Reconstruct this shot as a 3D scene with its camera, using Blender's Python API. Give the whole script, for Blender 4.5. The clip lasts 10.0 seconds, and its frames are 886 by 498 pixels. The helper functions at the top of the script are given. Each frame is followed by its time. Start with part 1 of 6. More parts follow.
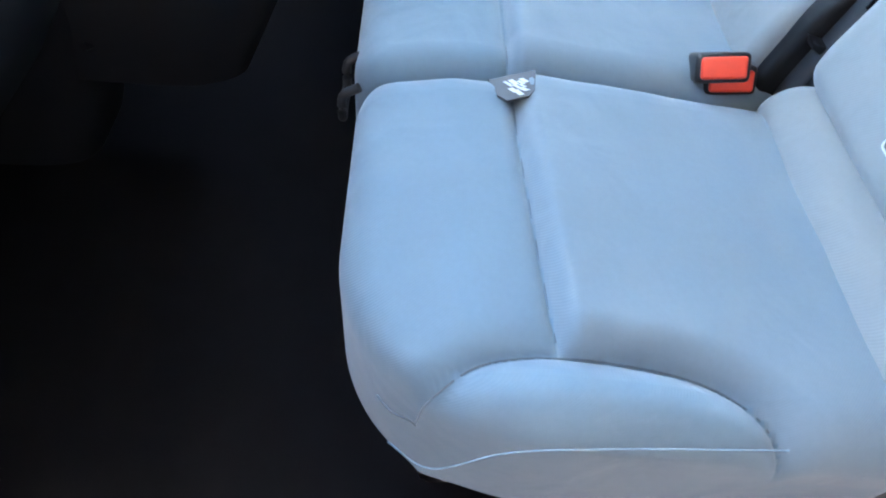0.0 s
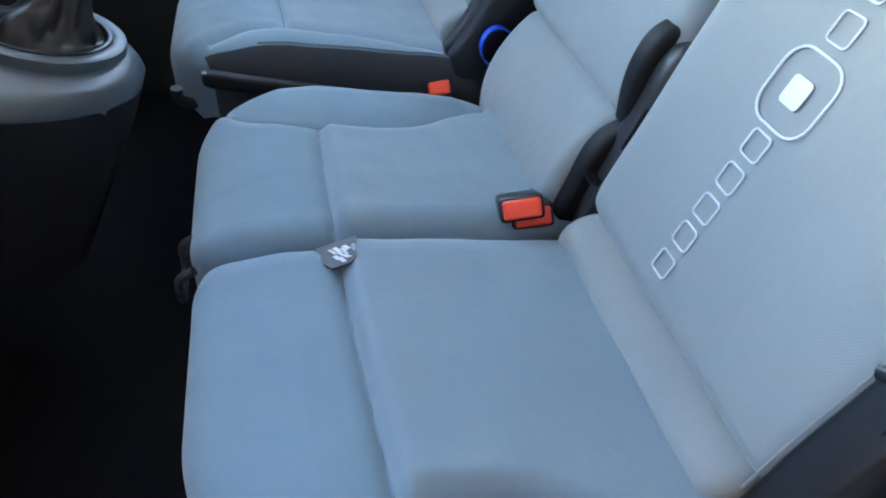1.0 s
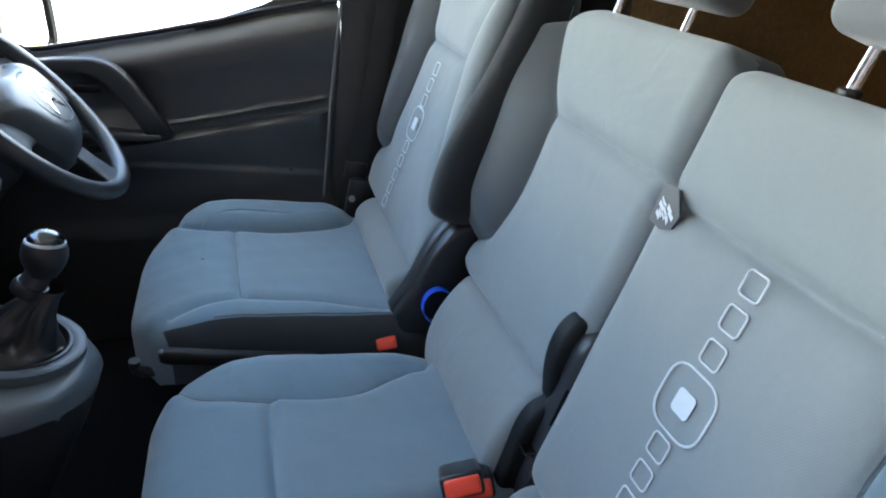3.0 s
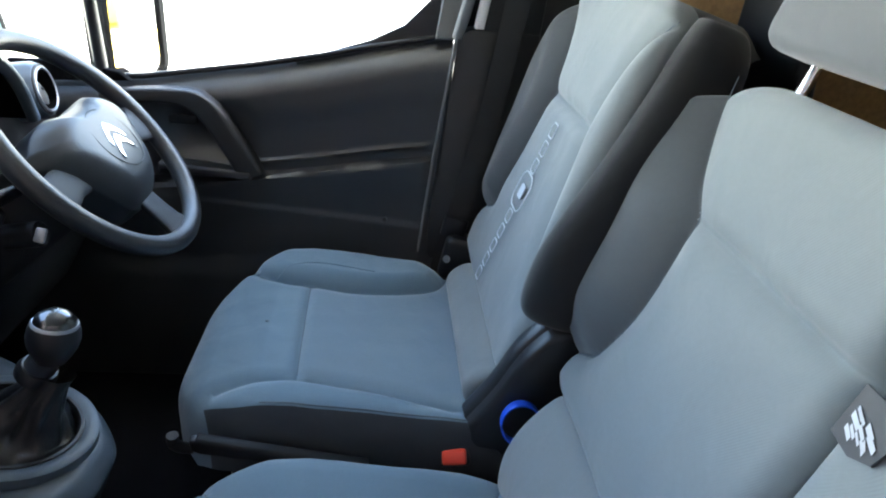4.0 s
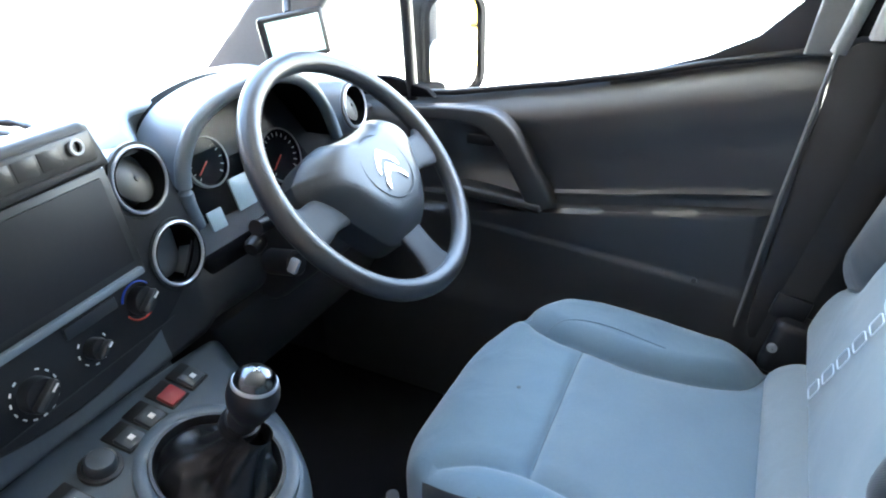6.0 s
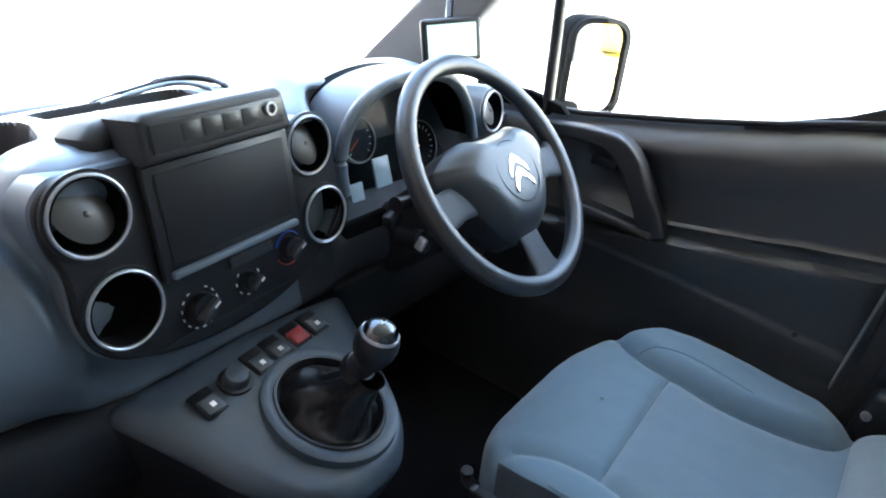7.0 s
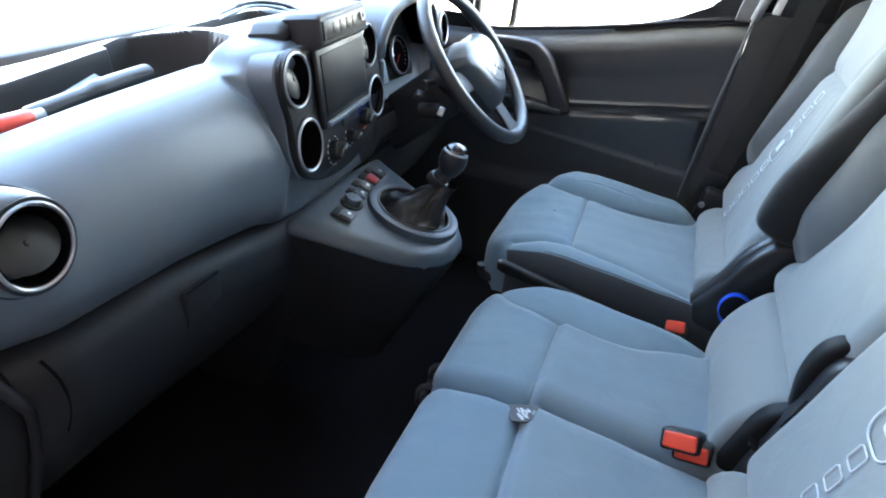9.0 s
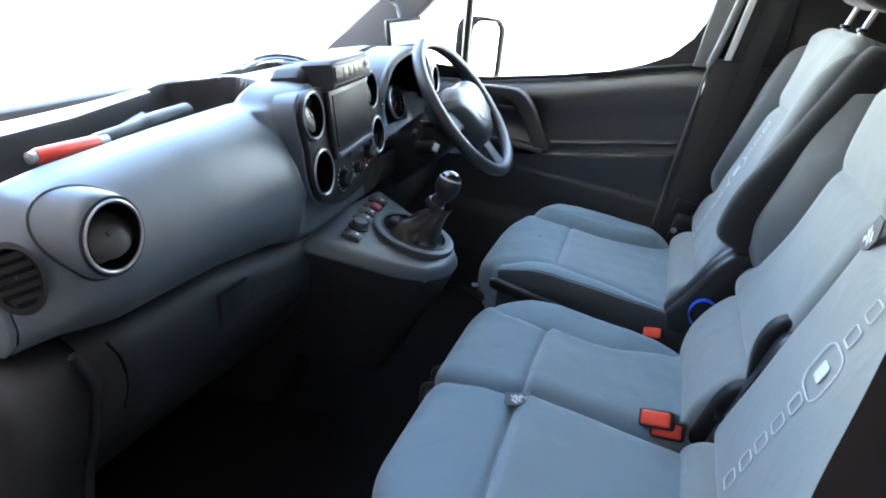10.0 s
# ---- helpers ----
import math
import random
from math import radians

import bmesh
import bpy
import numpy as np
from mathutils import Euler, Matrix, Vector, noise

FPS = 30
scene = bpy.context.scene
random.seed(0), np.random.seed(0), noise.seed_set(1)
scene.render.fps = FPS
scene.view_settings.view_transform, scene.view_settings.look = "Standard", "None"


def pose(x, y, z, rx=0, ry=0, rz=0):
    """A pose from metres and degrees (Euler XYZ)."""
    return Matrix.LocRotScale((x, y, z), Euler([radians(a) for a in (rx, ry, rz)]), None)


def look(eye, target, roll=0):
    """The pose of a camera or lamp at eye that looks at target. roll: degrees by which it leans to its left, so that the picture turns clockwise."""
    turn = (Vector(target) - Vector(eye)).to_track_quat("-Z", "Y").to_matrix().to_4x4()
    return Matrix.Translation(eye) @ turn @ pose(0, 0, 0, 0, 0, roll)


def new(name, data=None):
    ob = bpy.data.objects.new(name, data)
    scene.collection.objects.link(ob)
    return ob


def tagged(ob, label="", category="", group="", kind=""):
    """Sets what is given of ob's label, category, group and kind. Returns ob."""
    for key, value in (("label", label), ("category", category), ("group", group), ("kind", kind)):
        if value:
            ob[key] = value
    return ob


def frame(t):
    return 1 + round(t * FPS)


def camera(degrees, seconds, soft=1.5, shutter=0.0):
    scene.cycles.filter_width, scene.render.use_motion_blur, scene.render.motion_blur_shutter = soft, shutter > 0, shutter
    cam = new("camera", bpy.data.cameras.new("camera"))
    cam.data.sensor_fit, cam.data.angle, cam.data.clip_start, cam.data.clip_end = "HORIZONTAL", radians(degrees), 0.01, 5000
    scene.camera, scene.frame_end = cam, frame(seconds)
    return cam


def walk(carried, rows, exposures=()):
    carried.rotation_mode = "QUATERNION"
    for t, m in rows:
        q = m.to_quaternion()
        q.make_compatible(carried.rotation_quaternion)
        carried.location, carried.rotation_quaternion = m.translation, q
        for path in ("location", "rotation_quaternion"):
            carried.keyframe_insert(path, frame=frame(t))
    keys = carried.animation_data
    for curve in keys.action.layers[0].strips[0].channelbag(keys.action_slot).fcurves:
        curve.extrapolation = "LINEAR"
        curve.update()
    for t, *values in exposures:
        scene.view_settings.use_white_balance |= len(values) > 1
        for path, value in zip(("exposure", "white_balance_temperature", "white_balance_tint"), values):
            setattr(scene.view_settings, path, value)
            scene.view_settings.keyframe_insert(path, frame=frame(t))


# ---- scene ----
cam = camera(69.4, 10.0, soft=2.0)
PATH = [
    (0, (-0.908, 0.030, 0.889), (0.293, -0.094, -0.705), 7.5),
    (0.3, (-0.906, 0.002, 0.900), (0.329, -0.273, -0.649), 7.0),
    (0.5, (-0.899, 0.009, 0.898), (0.366, -0.445, -0.583), 10.8),
    (0.6, (-0.903, 0.004, 0.921), (0.386, -0.454, -0.539), 9.5),
    (0.8, (-0.896, 0.006, 0.929), (0.460, -0.515, -0.445), 9.9),
    (1, (-0.904, -0.036, 0.972), (0.504, -0.477, -0.379), 6.9),
    (1.5, (-0.914, -0.048, 1.023), (0.545, -0.579, -0.238), 7.1),
    (2, (-0.918, -0.049, 1.075), (0.583, -0.675, -0.089), 7.9),
    (2.5, (-0.914, -0.065, 1.118), (0.662, -0.720, 0.076), 6.1),
    (2.7, (-0.911, -0.065, 1.124), (0.717, -0.717, 0.161), 5.5),
    (3.8, (-0.703, -0.153, 1.160), (1.078, -0.443, 0.297), 5.5),
    (4, (-0.649, -0.174, 1.159), (1.129, -0.377, 0.265), 5.5),
    (4.5, (-0.529, -0.187, 1.151), (1.226, -0.157, 0.192), 4.6),
    (5, (-0.426, -0.201, 1.138), (1.291, 0.029, 0.137), 3.0),
    (5.5, (-0.380, -0.203, 1.146), (1.269, 0.317, 0.139), 1.1),
    (6, (-0.389, -0.227, 1.156), (1.188, 0.563, 0.213), -0.9),
    (6.2, (-0.401, -0.233, 1.160), (1.133, 0.657, 0.235), 0.5),
    (7.3, (-0.545, -0.231, 1.175), (0.896, 0.807, 0.255), 5.9),
    (7.5, (-0.601, -0.227, 1.179), (0.886, 0.750, 0.265), 7.4),
    (8, (-0.796, -0.192, 1.177), (0.774, 0.578, 0.206), 8.8),
    (8.5, (-0.975, -0.173, 1.175), (0.651, 0.431, 0.179), 8.6),
    (9, (-1.136, -0.164, 1.163), (0.528, 0.359, 0.185), 7.1),
    (9.5, (-1.242, -0.192, 1.163), (0.436, 0.360, 0.225), 5.5),
    (10, (-1.309, -0.213, 1.151), (0.438, 0.327, 0.340), 5.9),
]
EXPOSURES = [(t, stops, 6600, 0) for t, stops in ((0, 5.9), (0.5, 5.6), (1.0, 5.2), (1.5, 4.9), (2.0, 4.75), (2.5, 4.65), (3.8, 4.45), (4.5, 4.85), (5.0, 5.15), (5.5, 5.4), (6, 5.35), (7.5, 4.5), (8.5, 4.9), (9.0, 5.2), (9.5, 5.25), (10, 4.95))]
walk(cam, [(t, look(eye, target, roll)) for t, eye, target, roll in PATH], EXPOSURES)

# ---- sky and sun ----
world = bpy.data.worlds.new("sky")
scene.world = world
world.use_nodes = True
wn = world.node_tree
sky = wn.nodes.new("ShaderNodeTexSky")
sky.sky_type, sky.sun_disc = "NISHITA", False
sky.sun_elevation, sky.sun_rotation = radians(51.7), radians(198.4)
sky.dust_density, sky.ozone_density = 3.0, 0.8
wn.links.new(sky.outputs[0], wn.nodes["Background"].inputs[0])
wn.nodes["Background"].inputs[1].default_value = 0.15
sun = new("sun", bpy.data.lights.new("sun", "SUN"))
sun.data.energy, sun.data.angle, sun.data.color = 5.0, radians(0.5), (1.0, 0.95, 0.88)
sun.matrix_world = look((-2.0, -6.0, 8.0), (0, 0, 0))


# ---- materials ----
def material(name, color, rough=0.6, metal=0.0, vary=0.12, scale=30.0, bump=0.0, bump_scale=400.0, spec=0.5, coat=0.0):
    """Plain surface with two scales of variation in tone and a fine relief."""
    m = bpy.data.materials.new(name)
    m.use_nodes = True
    nt = m.node_tree
    bs = nt.nodes["Principled BSDF"]
    bs.inputs["Metallic"].default_value = metal
    bs.inputs["Specular IOR Level"].default_value = spec
    bs.inputs["Coat Weight"].default_value = coat
    co = nt.nodes.new("ShaderNodeTexCoord")
    big = nt.nodes.new("ShaderNodeTexNoise")
    big.inputs["Scale"].default_value, big.inputs["Detail"].default_value = scale * 0.15, 3
    fine = nt.nodes.new("ShaderNodeTexNoise")
    fine.inputs["Scale"].default_value, fine.inputs["Detail"].default_value = scale * 6, 2
    add = nt.nodes.new("ShaderNodeMath")
    add.operation = "ADD"
    for n in (big, fine):
        nt.links.new(co.outputs["Object"], n.inputs["Vector"])
    nt.links.new(big.outputs["Fac"], add.inputs[0])
    nt.links.new(fine.outputs["Fac"], add.inputs[1])
    ramp = nt.nodes.new("ShaderNodeMapRange")
    ramp.inputs["From Min"].default_value, ramp.inputs["From Max"].default_value = 0.6, 1.4
    ramp.inputs["To Min"].default_value, ramp.inputs["To Max"].default_value = 1 - vary, 1 + vary
    nt.links.new(add.outputs[0], ramp.inputs["Value"])
    mul = nt.nodes.new("ShaderNodeVectorMath")
    mul.operation = "SCALE"
    mul.inputs[0].default_value = color
    nt.links.new(ramp.outputs[0], mul.inputs["Scale"])
    nt.links.new(mul.outputs[0], bs.inputs["Base Color"])
    rr = nt.nodes.new("ShaderNodeMapRange")
    rr.inputs["From Min"].default_value, rr.inputs["From Max"].default_value = 0.3, 0.7
    rr.inputs["To Min"].default_value, rr.inputs["To Max"].default_value = max(0.02, rough - 0.02), min(1, rough + 0.02)
    nt.links.new(big.outputs["Fac"], rr.inputs["Value"])
    nt.links.new(rr.outputs[0], bs.inputs["Roughness"])
    if bump:
        bt = nt.nodes.new("ShaderNodeTexNoise")
        bt.inputs["Scale"].default_value, bt.inputs["Detail"].default_value = bump_scale, 2
        nt.links.new(co.outputs["Object"], bt.inputs["Vector"])
        bp = nt.nodes.new("ShaderNodeBump")
        bp.inputs["Strength"].default_value, bp.inputs["Distance"].default_value = bump, 0.001
        nt.links.new(bt.outputs["Fac"], bp.inputs["Height"])
        nt.links.new(bp.outputs[0], bs.inputs["Normal"])
    return m


def cloth(name, color, ribs=0.35):
    """Woven seat cloth: fine diagonal ribs, soft sheen, faint handling marks."""
    m = material(name, color, 0.85, vary=0.035, scale=30, spec=0.25)
    nt = m.node_tree
    bs = nt.nodes["Principled BSDF"]
    bs.inputs["Sheen Weight"].default_value, bs.inputs["Sheen Roughness"].default_value = 0.25, 0.5
    co = nt.nodes.new("ShaderNodeTexCoord")
    wv = nt.nodes.new("ShaderNodeTexWave")
    wv.bands_direction = "DIAGONAL"
    wv.inputs["Scale"].default_value, wv.inputs["Distortion"].default_value = 190, 0.4
    nt.links.new(co.outputs["Object"], wv.inputs["Vector"])
    bp = nt.nodes.new("ShaderNodeBump")
    bp.inputs["Strength"].default_value, bp.inputs["Distance"].default_value = ribs, 0.0006
    nt.links.new(wv.outputs["Fac"], bp.inputs["Height"])
    soft = nt.nodes.new("ShaderNodeTexNoise")
    soft.inputs["Scale"].default_value, soft.inputs["Detail"].default_value, soft.inputs["Distortion"].default_value = 14, 2, 0.6
    nt.links.new(co.outputs["Object"], soft.inputs["Vector"])
    pucker = nt.nodes.new("ShaderNodeBump")
    pucker.inputs["Strength"].default_value, pucker.inputs["Distance"].default_value = 0.22, 0.010
    nt.links.new(soft.outputs["Fac"], pucker.inputs["Height"])
    nt.links.new(bp.outputs[0], pucker.inputs["Normal"])
    nt.links.new(pucker.outputs[0], bs.inputs["Normal"])
    return m


def clear(name, gloss=0.06, rough=0.0):
    """Thin clear pane: lets light through and mirrors a little of it."""
    m = bpy.data.materials.new(name)
    m.use_nodes = True
    nt = m.node_tree
    nt.nodes.remove(nt.nodes["Principled BSDF"])
    through_it, shine, mix = nt.nodes.new("ShaderNodeBsdfTransparent"), nt.nodes.new("ShaderNodeBsdfGlossy"), nt.nodes.new("ShaderNodeMixShader")
    shine.inputs["Roughness"].default_value = rough
    mix.inputs[0].default_value = gloss
    nt.links.new(through_it.outputs[0], mix.inputs[1])
    nt.links.new(shine.outputs[0], mix.inputs[2])
    nt.links.new(mix.outputs[0], nt.nodes["Material Output"].inputs["Surface"])
    return m


CLOTH = cloth("seat_cloth", (0.128, 0.190, 0.243), 0.22)
# seat cloth scaled down so the passenger's back bolster looks less lit
DIM_BOLSTER_CLOTH = cloth("dim_bolster_cloth", (0.083, 0.124, 0.158), 0.22)
CLOTH_INSERT = cloth("seat_insert_cloth", (0.146, 0.199, 0.243), 0.18)
CLOTH_BACK = cloth("seat_cloth_back", (0.180, 0.201, 0.210), 0.14)
CLOTH_DARK = cloth("dark_seat_cloth", (0.013, 0.0132, 0.0145))
STITCH = material("stitch", (0.5, 0.53, 0.57), 0.8, vary=0.05)
PIPING = material("piping", (0.088, 0.112, 0.135), 0.8)
TRIM = material("door_trim", (0.030, 0.031, 0.034), 0.36, vary=0.08, scale=60, bump=0.25, bump_scale=1400, spec=0.8)
LENS_SHINE = material("lens_shine", (0.30, 0.38, 0.42), 0.2, vary=0.03)
FLAP = material("vent_flap_plastic", (0.080, 0.077, 0.072), 0.42, vary=0.05, spec=0.35)
SHROUD = material("shroud_plastic", (0.008, 0.008, 0.009), 0.6, vary=0.1, scale=80, spec=0.2)
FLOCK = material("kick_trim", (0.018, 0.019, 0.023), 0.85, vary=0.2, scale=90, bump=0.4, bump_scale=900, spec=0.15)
FRAME = material("window_frame_paint", (0.78, 0.79, 0.79), 0.4, vary=0.04)
# back cloth with its colour lowered for the middle wing's shade
SHADED_WING_CLOTH = cloth("shaded_wing_cloth", (0.078, 0.085, 0.090), 0.14)
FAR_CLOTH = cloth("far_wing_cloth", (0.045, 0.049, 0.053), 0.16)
GREY_CLOTH = cloth("grey_seat_cloth", (0.11, 0.119, 0.128), 0.2)
# darker side cloth, lowered further to hold the cushion side's shade
SHADED_SIDE_CLOTH = cloth("shaded_side_cloth", (0.024, 0.028, 0.034), 0.2)
HINGE = material("hinge_plastic", (0.024, 0.025, 0.028), 0.36, vary=0.1, scale=60, bump=0.2, bump_scale=1400, spec=0.5)
FASCIA = material("fascia_plastic", (0.0105, 0.0105, 0.012), 0.5, vary=0.1, scale=60, bump=0.2, bump_scale=1400, spec=0.35)
SMOKED = material("smoked_chrome", (0.10, 0.105, 0.115), 0.16, 0.9, vary=0.05)
# dash plastic's blue-grey, darkened to put the gear console in shade
SHADED_CONSOLE = material("shaded_console_plastic", (0.048, 0.066, 0.086), 0.42, vary=0.06, scale=60, bump=0.2, bump_scale=1400, spec=0.6)
LOWER = material("lower_trim", (0.017, 0.018, 0.021), 0.55, vary=0.1, scale=60, bump=0.25, bump_scale=1400, spec=0.25)
TAG = material("tag_rubber", (0.045, 0.048, 0.054), 0.6, vary=0.1)
MATT = material("matt_black", (0.0045, 0.0047, 0.0055), 0.9, vary=0.1, spec=0.06)
SWITCH = material("switch_plastic", (0.045, 0.054, 0.064), 0.3, vary=0.06)
GOLD = material("pod_strip_lacquer", (0.034, 0.032, 0.030), 0.36, vary=0.06)
DASH = material("dash_plastic", (0.104, 0.130, 0.158), 0.38, vary=0.06, scale=60, bump=0.2, bump_scale=1400, spec=0.8)
DARK = material("dark_plastic", (0.022, 0.0225, 0.025), 0.5, vary=0.1, scale=60, bump=0.25, bump_scale=1400)
BLACK = material("black_plastic", (0.011, 0.011, 0.013), 0.4, vary=0.1, scale=80)
DULL = material("dull_screen", (0.020, 0.020, 0.022), 0.5, vary=0.05, spec=0.2)
GLOSS = material("gloss_black", (0.008, 0.008, 0.01), 0.12, vary=0.05)
RUBBER = material("wheel_rubber", (0.024, 0.026, 0.031), 0.34, vary=0.08, scale=60, bump=0.2, bump_scale=1800, spec=0.6)
SILVER = material("silver_ring", (0.45, 0.47, 0.5), 0.35, 0.6, vary=0.05)
CHROME = material("chrome", (0.8, 0.8, 0.82), 0.08, 1.0, vary=0.03)
STEEL = material("steel", (0.45, 0.45, 0.46), 0.4, 0.8, vary=0.1)
LEATHER = material("boot_leather", (0.007, 0.007, 0.008), 0.38, vary=0.2, scale=50, bump=0.5, bump_scale=500)
RED = material("red_plastic", (0.75, 0.06, 0.03), 0.35, vary=0.05)
DARK_RED = material("dark_red_plastic", (0.28, 0.02, 0.025), 0.35, vary=0.05)
BLUE = material("blue_strap", (0.01, 0.08, 0.62), 0.45, vary=0.08)
CARPET = material("carpet", (0.006, 0.006, 0.0075), 0.95, vary=0.35, scale=120, bump=1.0, bump_scale=900, spec=0.1)
SPOKE = material("spoke_plastic", (0.022, 0.025, 0.030), 0.55, vary=0.06, scale=60, bump=0.2, bump_scale=1600, spec=0.35)
HUB = material("hub_plastic", (0.027, 0.031, 0.037), 0.40, vary=0.06, scale=60, bump=0.12, bump_scale=1600, spec=0.5)
WHITE = material("white_mark", (0.75, 0.75, 0.75), 0.5, vary=0.04)
PAINT = material("van_paint", (0.75, 0.76, 0.76), 0.3, vary=0.04, coat=0.5)
LINING = material("roof_lining", (0.5, 0.5, 0.49), 0.9, vary=0.06, bump=0.5, bump_scale=700)
PILLAR = material("pillar_trim", (0.17, 0.175, 0.18), 0.7, vary=0.06, bump=0.2, bump_scale=900)
PLY = material("plywood", (0.42, 0.27, 0.14), 0.65, vary=0.3, scale=14)
WEB = material("belt_webbing", (0.016, 0.0145, 0.014), 0.55, vary=0.2, scale=200, spec=0.6)
CONCRETE = material("concrete", (0.48, 0.475, 0.46), 0.9, vary=0.15, scale=3)
ASPHALT = material("asphalt", (0.05, 0.05, 0.052), 0.9, vary=0.2, scale=8)
RENDERED = material("bounce_render", (0.60, 0.62, 0.63), 0.9, vary=0.06, scale=4)
BLOCKER = material("blocker_dark", (0.09, 0.06, 0.05), 0.9, vary=0.25, scale=6)
APRON = material("apron_concrete", (0.36, 0.36, 0.355), 0.9, vary=0.15, scale=3)
YELLOW = material("yellow_paint", (0.72, 0.47, 0.006), 0.6, vary=0.15)
PALE_YELLOW = material("pale_yellow_plastic", (0.76, 0.66, 0.22), 0.6, vary=0.15, scale=8)
GLASS = clear("glass", 0.03)
MIRROR = material("mirror_glass", (0.9, 0.9, 0.9), 0.02, 1.0, vary=0.0)
GAUGE = material("gauge_face", (0.016, 0.018, 0.022), 0.5, vary=0.05)
LENS = clear("gauge_lens", 0.004)


# ---- building helpers ----
def thing(name, label, category, group="", at=(0, 0, 0)):
    ob = new(name)
    ob.location = at
    ob.empty_display_size = 0.05
    return tagged(ob, label, category, group)


def part(name, bm, mat, parent=None, label="", smooth=True):
    """Links a bmesh (or a pair of vertices and faces) given in world places as one mesh under a thing or part."""
    me = bpy.data.meshes.new(name)
    if isinstance(bm, tuple):
        me.from_pydata([tuple(v) for v in bm[0]], [], [tuple(f) for f in bm[1]])
    else:
        bm.normal_update()
        bm.to_mesh(me)
        bm.free()
    me.materials.append(mat)
    if smooth:
        me.polygons.foreach_set("use_smooth", [True] * len(me.polygons))
        me.set_sharp_from_angle(angle=radians(38))
    me.update()
    ob = new(name, me)
    if parent is not None:
        ob.parent = parent
        if parent.type == "EMPTY":
            ob.matrix_parent_inverse = Matrix.Translation(-parent.location)
    if label:
        ob["label"] = label
    return ob


def structure(name, bm, mat, label, category, smooth=True):
    return tagged(part(name, bm, mat, None, "", smooth), label, category, kind="structure")


def box(size, m=None, bevel=0.004, segments=2):
    bm = bmesh.new()
    bmesh.ops.create_cube(bm, size=1)
    bmesh.ops.scale(bm, vec=size, verts=bm.verts)
    if bevel:
        bmesh.ops.bevel(bm, geom=bm.edges[:], offset=bevel, segments=segments, affect="EDGES", profile=0.5)
    if m is not None:
        bm.transform(m)
    return bm


def prism(outline, depth, m=None, bevel=0.003, segments=2):
    """A flat outline (x, y) given depth along +z, with rounded rims."""
    bm = bmesh.new()
    lo = [bm.verts.new((x, y, 0)) for x, y in outline]
    hi = [bm.verts.new((x, y, depth)) for x, y in outline]
    n = len(outline)
    bm.faces.new(hi)
    bm.faces.new(lo[::-1])
    for i in range(n):
        bm.faces.new((lo[i], lo[(i + 1) % n], hi[(i + 1) % n], hi[i]))
    bmesh.ops.recalc_face_normals(bm, faces=bm.faces[:])
    if bevel:
        rims = [e for e in bm.edges if abs(e.verts[0].co.z - e.verts[1].co.z) < 1e-9]
        bmesh.ops.bevel(bm, geom=rims, offset=bevel, segments=segments, affect="EDGES", profile=0.5)
    if m is not None:
        bm.transform(m)
    return bm


def holed_plate(outline, holes, depth, m, bevel=0.004):
    """A flat outline with round holes (x, y, radius) cut through it, its face at z = 0 and its back at -depth."""
    bm = bmesh.new()
    loops = [[Vector((x, y)) for x, y in outline]] + [[Vector((x + r * math.cos(a), y + r * math.sin(a))) for a in (2 * math.pi * i / 40 for i in range(40))] for x, y, r in holes]
    mid = sum(loops[0], Vector((0, 0))) / len(loops[0])
    edges = []
    for k, line in enumerate(loops):
        rim = [bm.verts.new((*(p if k else mid + (p - mid) * (1 - bevel / (p - mid).length)), 0)) for p in line]
        n = len(rim)
        edges += [bm.edges.new((rim[i], rim[(i + 1) % n])) for i in range(n)]
        drop = [(1.0, -bevel)] if not k else []
        prev = rim
        for size, z in drop + [(1.0, -depth)]:
            ring = [bm.verts.new((*p, z)) for p in line]
            for i in range(n):
                bm.faces.new((prev[i], prev[(i + 1) % n], ring[(i + 1) % n], ring[i]))
            prev = ring
    bmesh.ops.triangle_fill(bm, edges=edges, use_beauty=True, normal=(0, 0, 1))
    bmesh.ops.recalc_face_normals(bm, faces=bm.faces[:])
    bm.transform(m)
    return bm


def disc(r, depth, m=None, bevel=0.002, n=40):
    return prism([(r * math.cos(2 * math.pi * i / n), r * math.sin(2 * math.pi * i / n)) for i in range(n)], depth, m, bevel)


def lathe(profile, m=None, n=44, close=False):
    """Turns a profile of (radius, height) round z."""
    verts, faces = [], []
    k = len(profile)
    for i in range(n):
        a = 2 * math.pi * i / n
        verts += [Vector((r * math.cos(a), r * math.sin(a), z)) for r, z in profile]
    for i in range(n):
        for j in range(k if close else k - 1):
            a, b = i * k + j, i * k + (j + 1) % k
            c, d = ((i + 1) % n) * k + (j + 1) % k, ((i + 1) % n) * k + j
            faces.append((a, d, c, b))
    if m is not None:
        verts = [m @ v for v in verts]
    return verts, faces


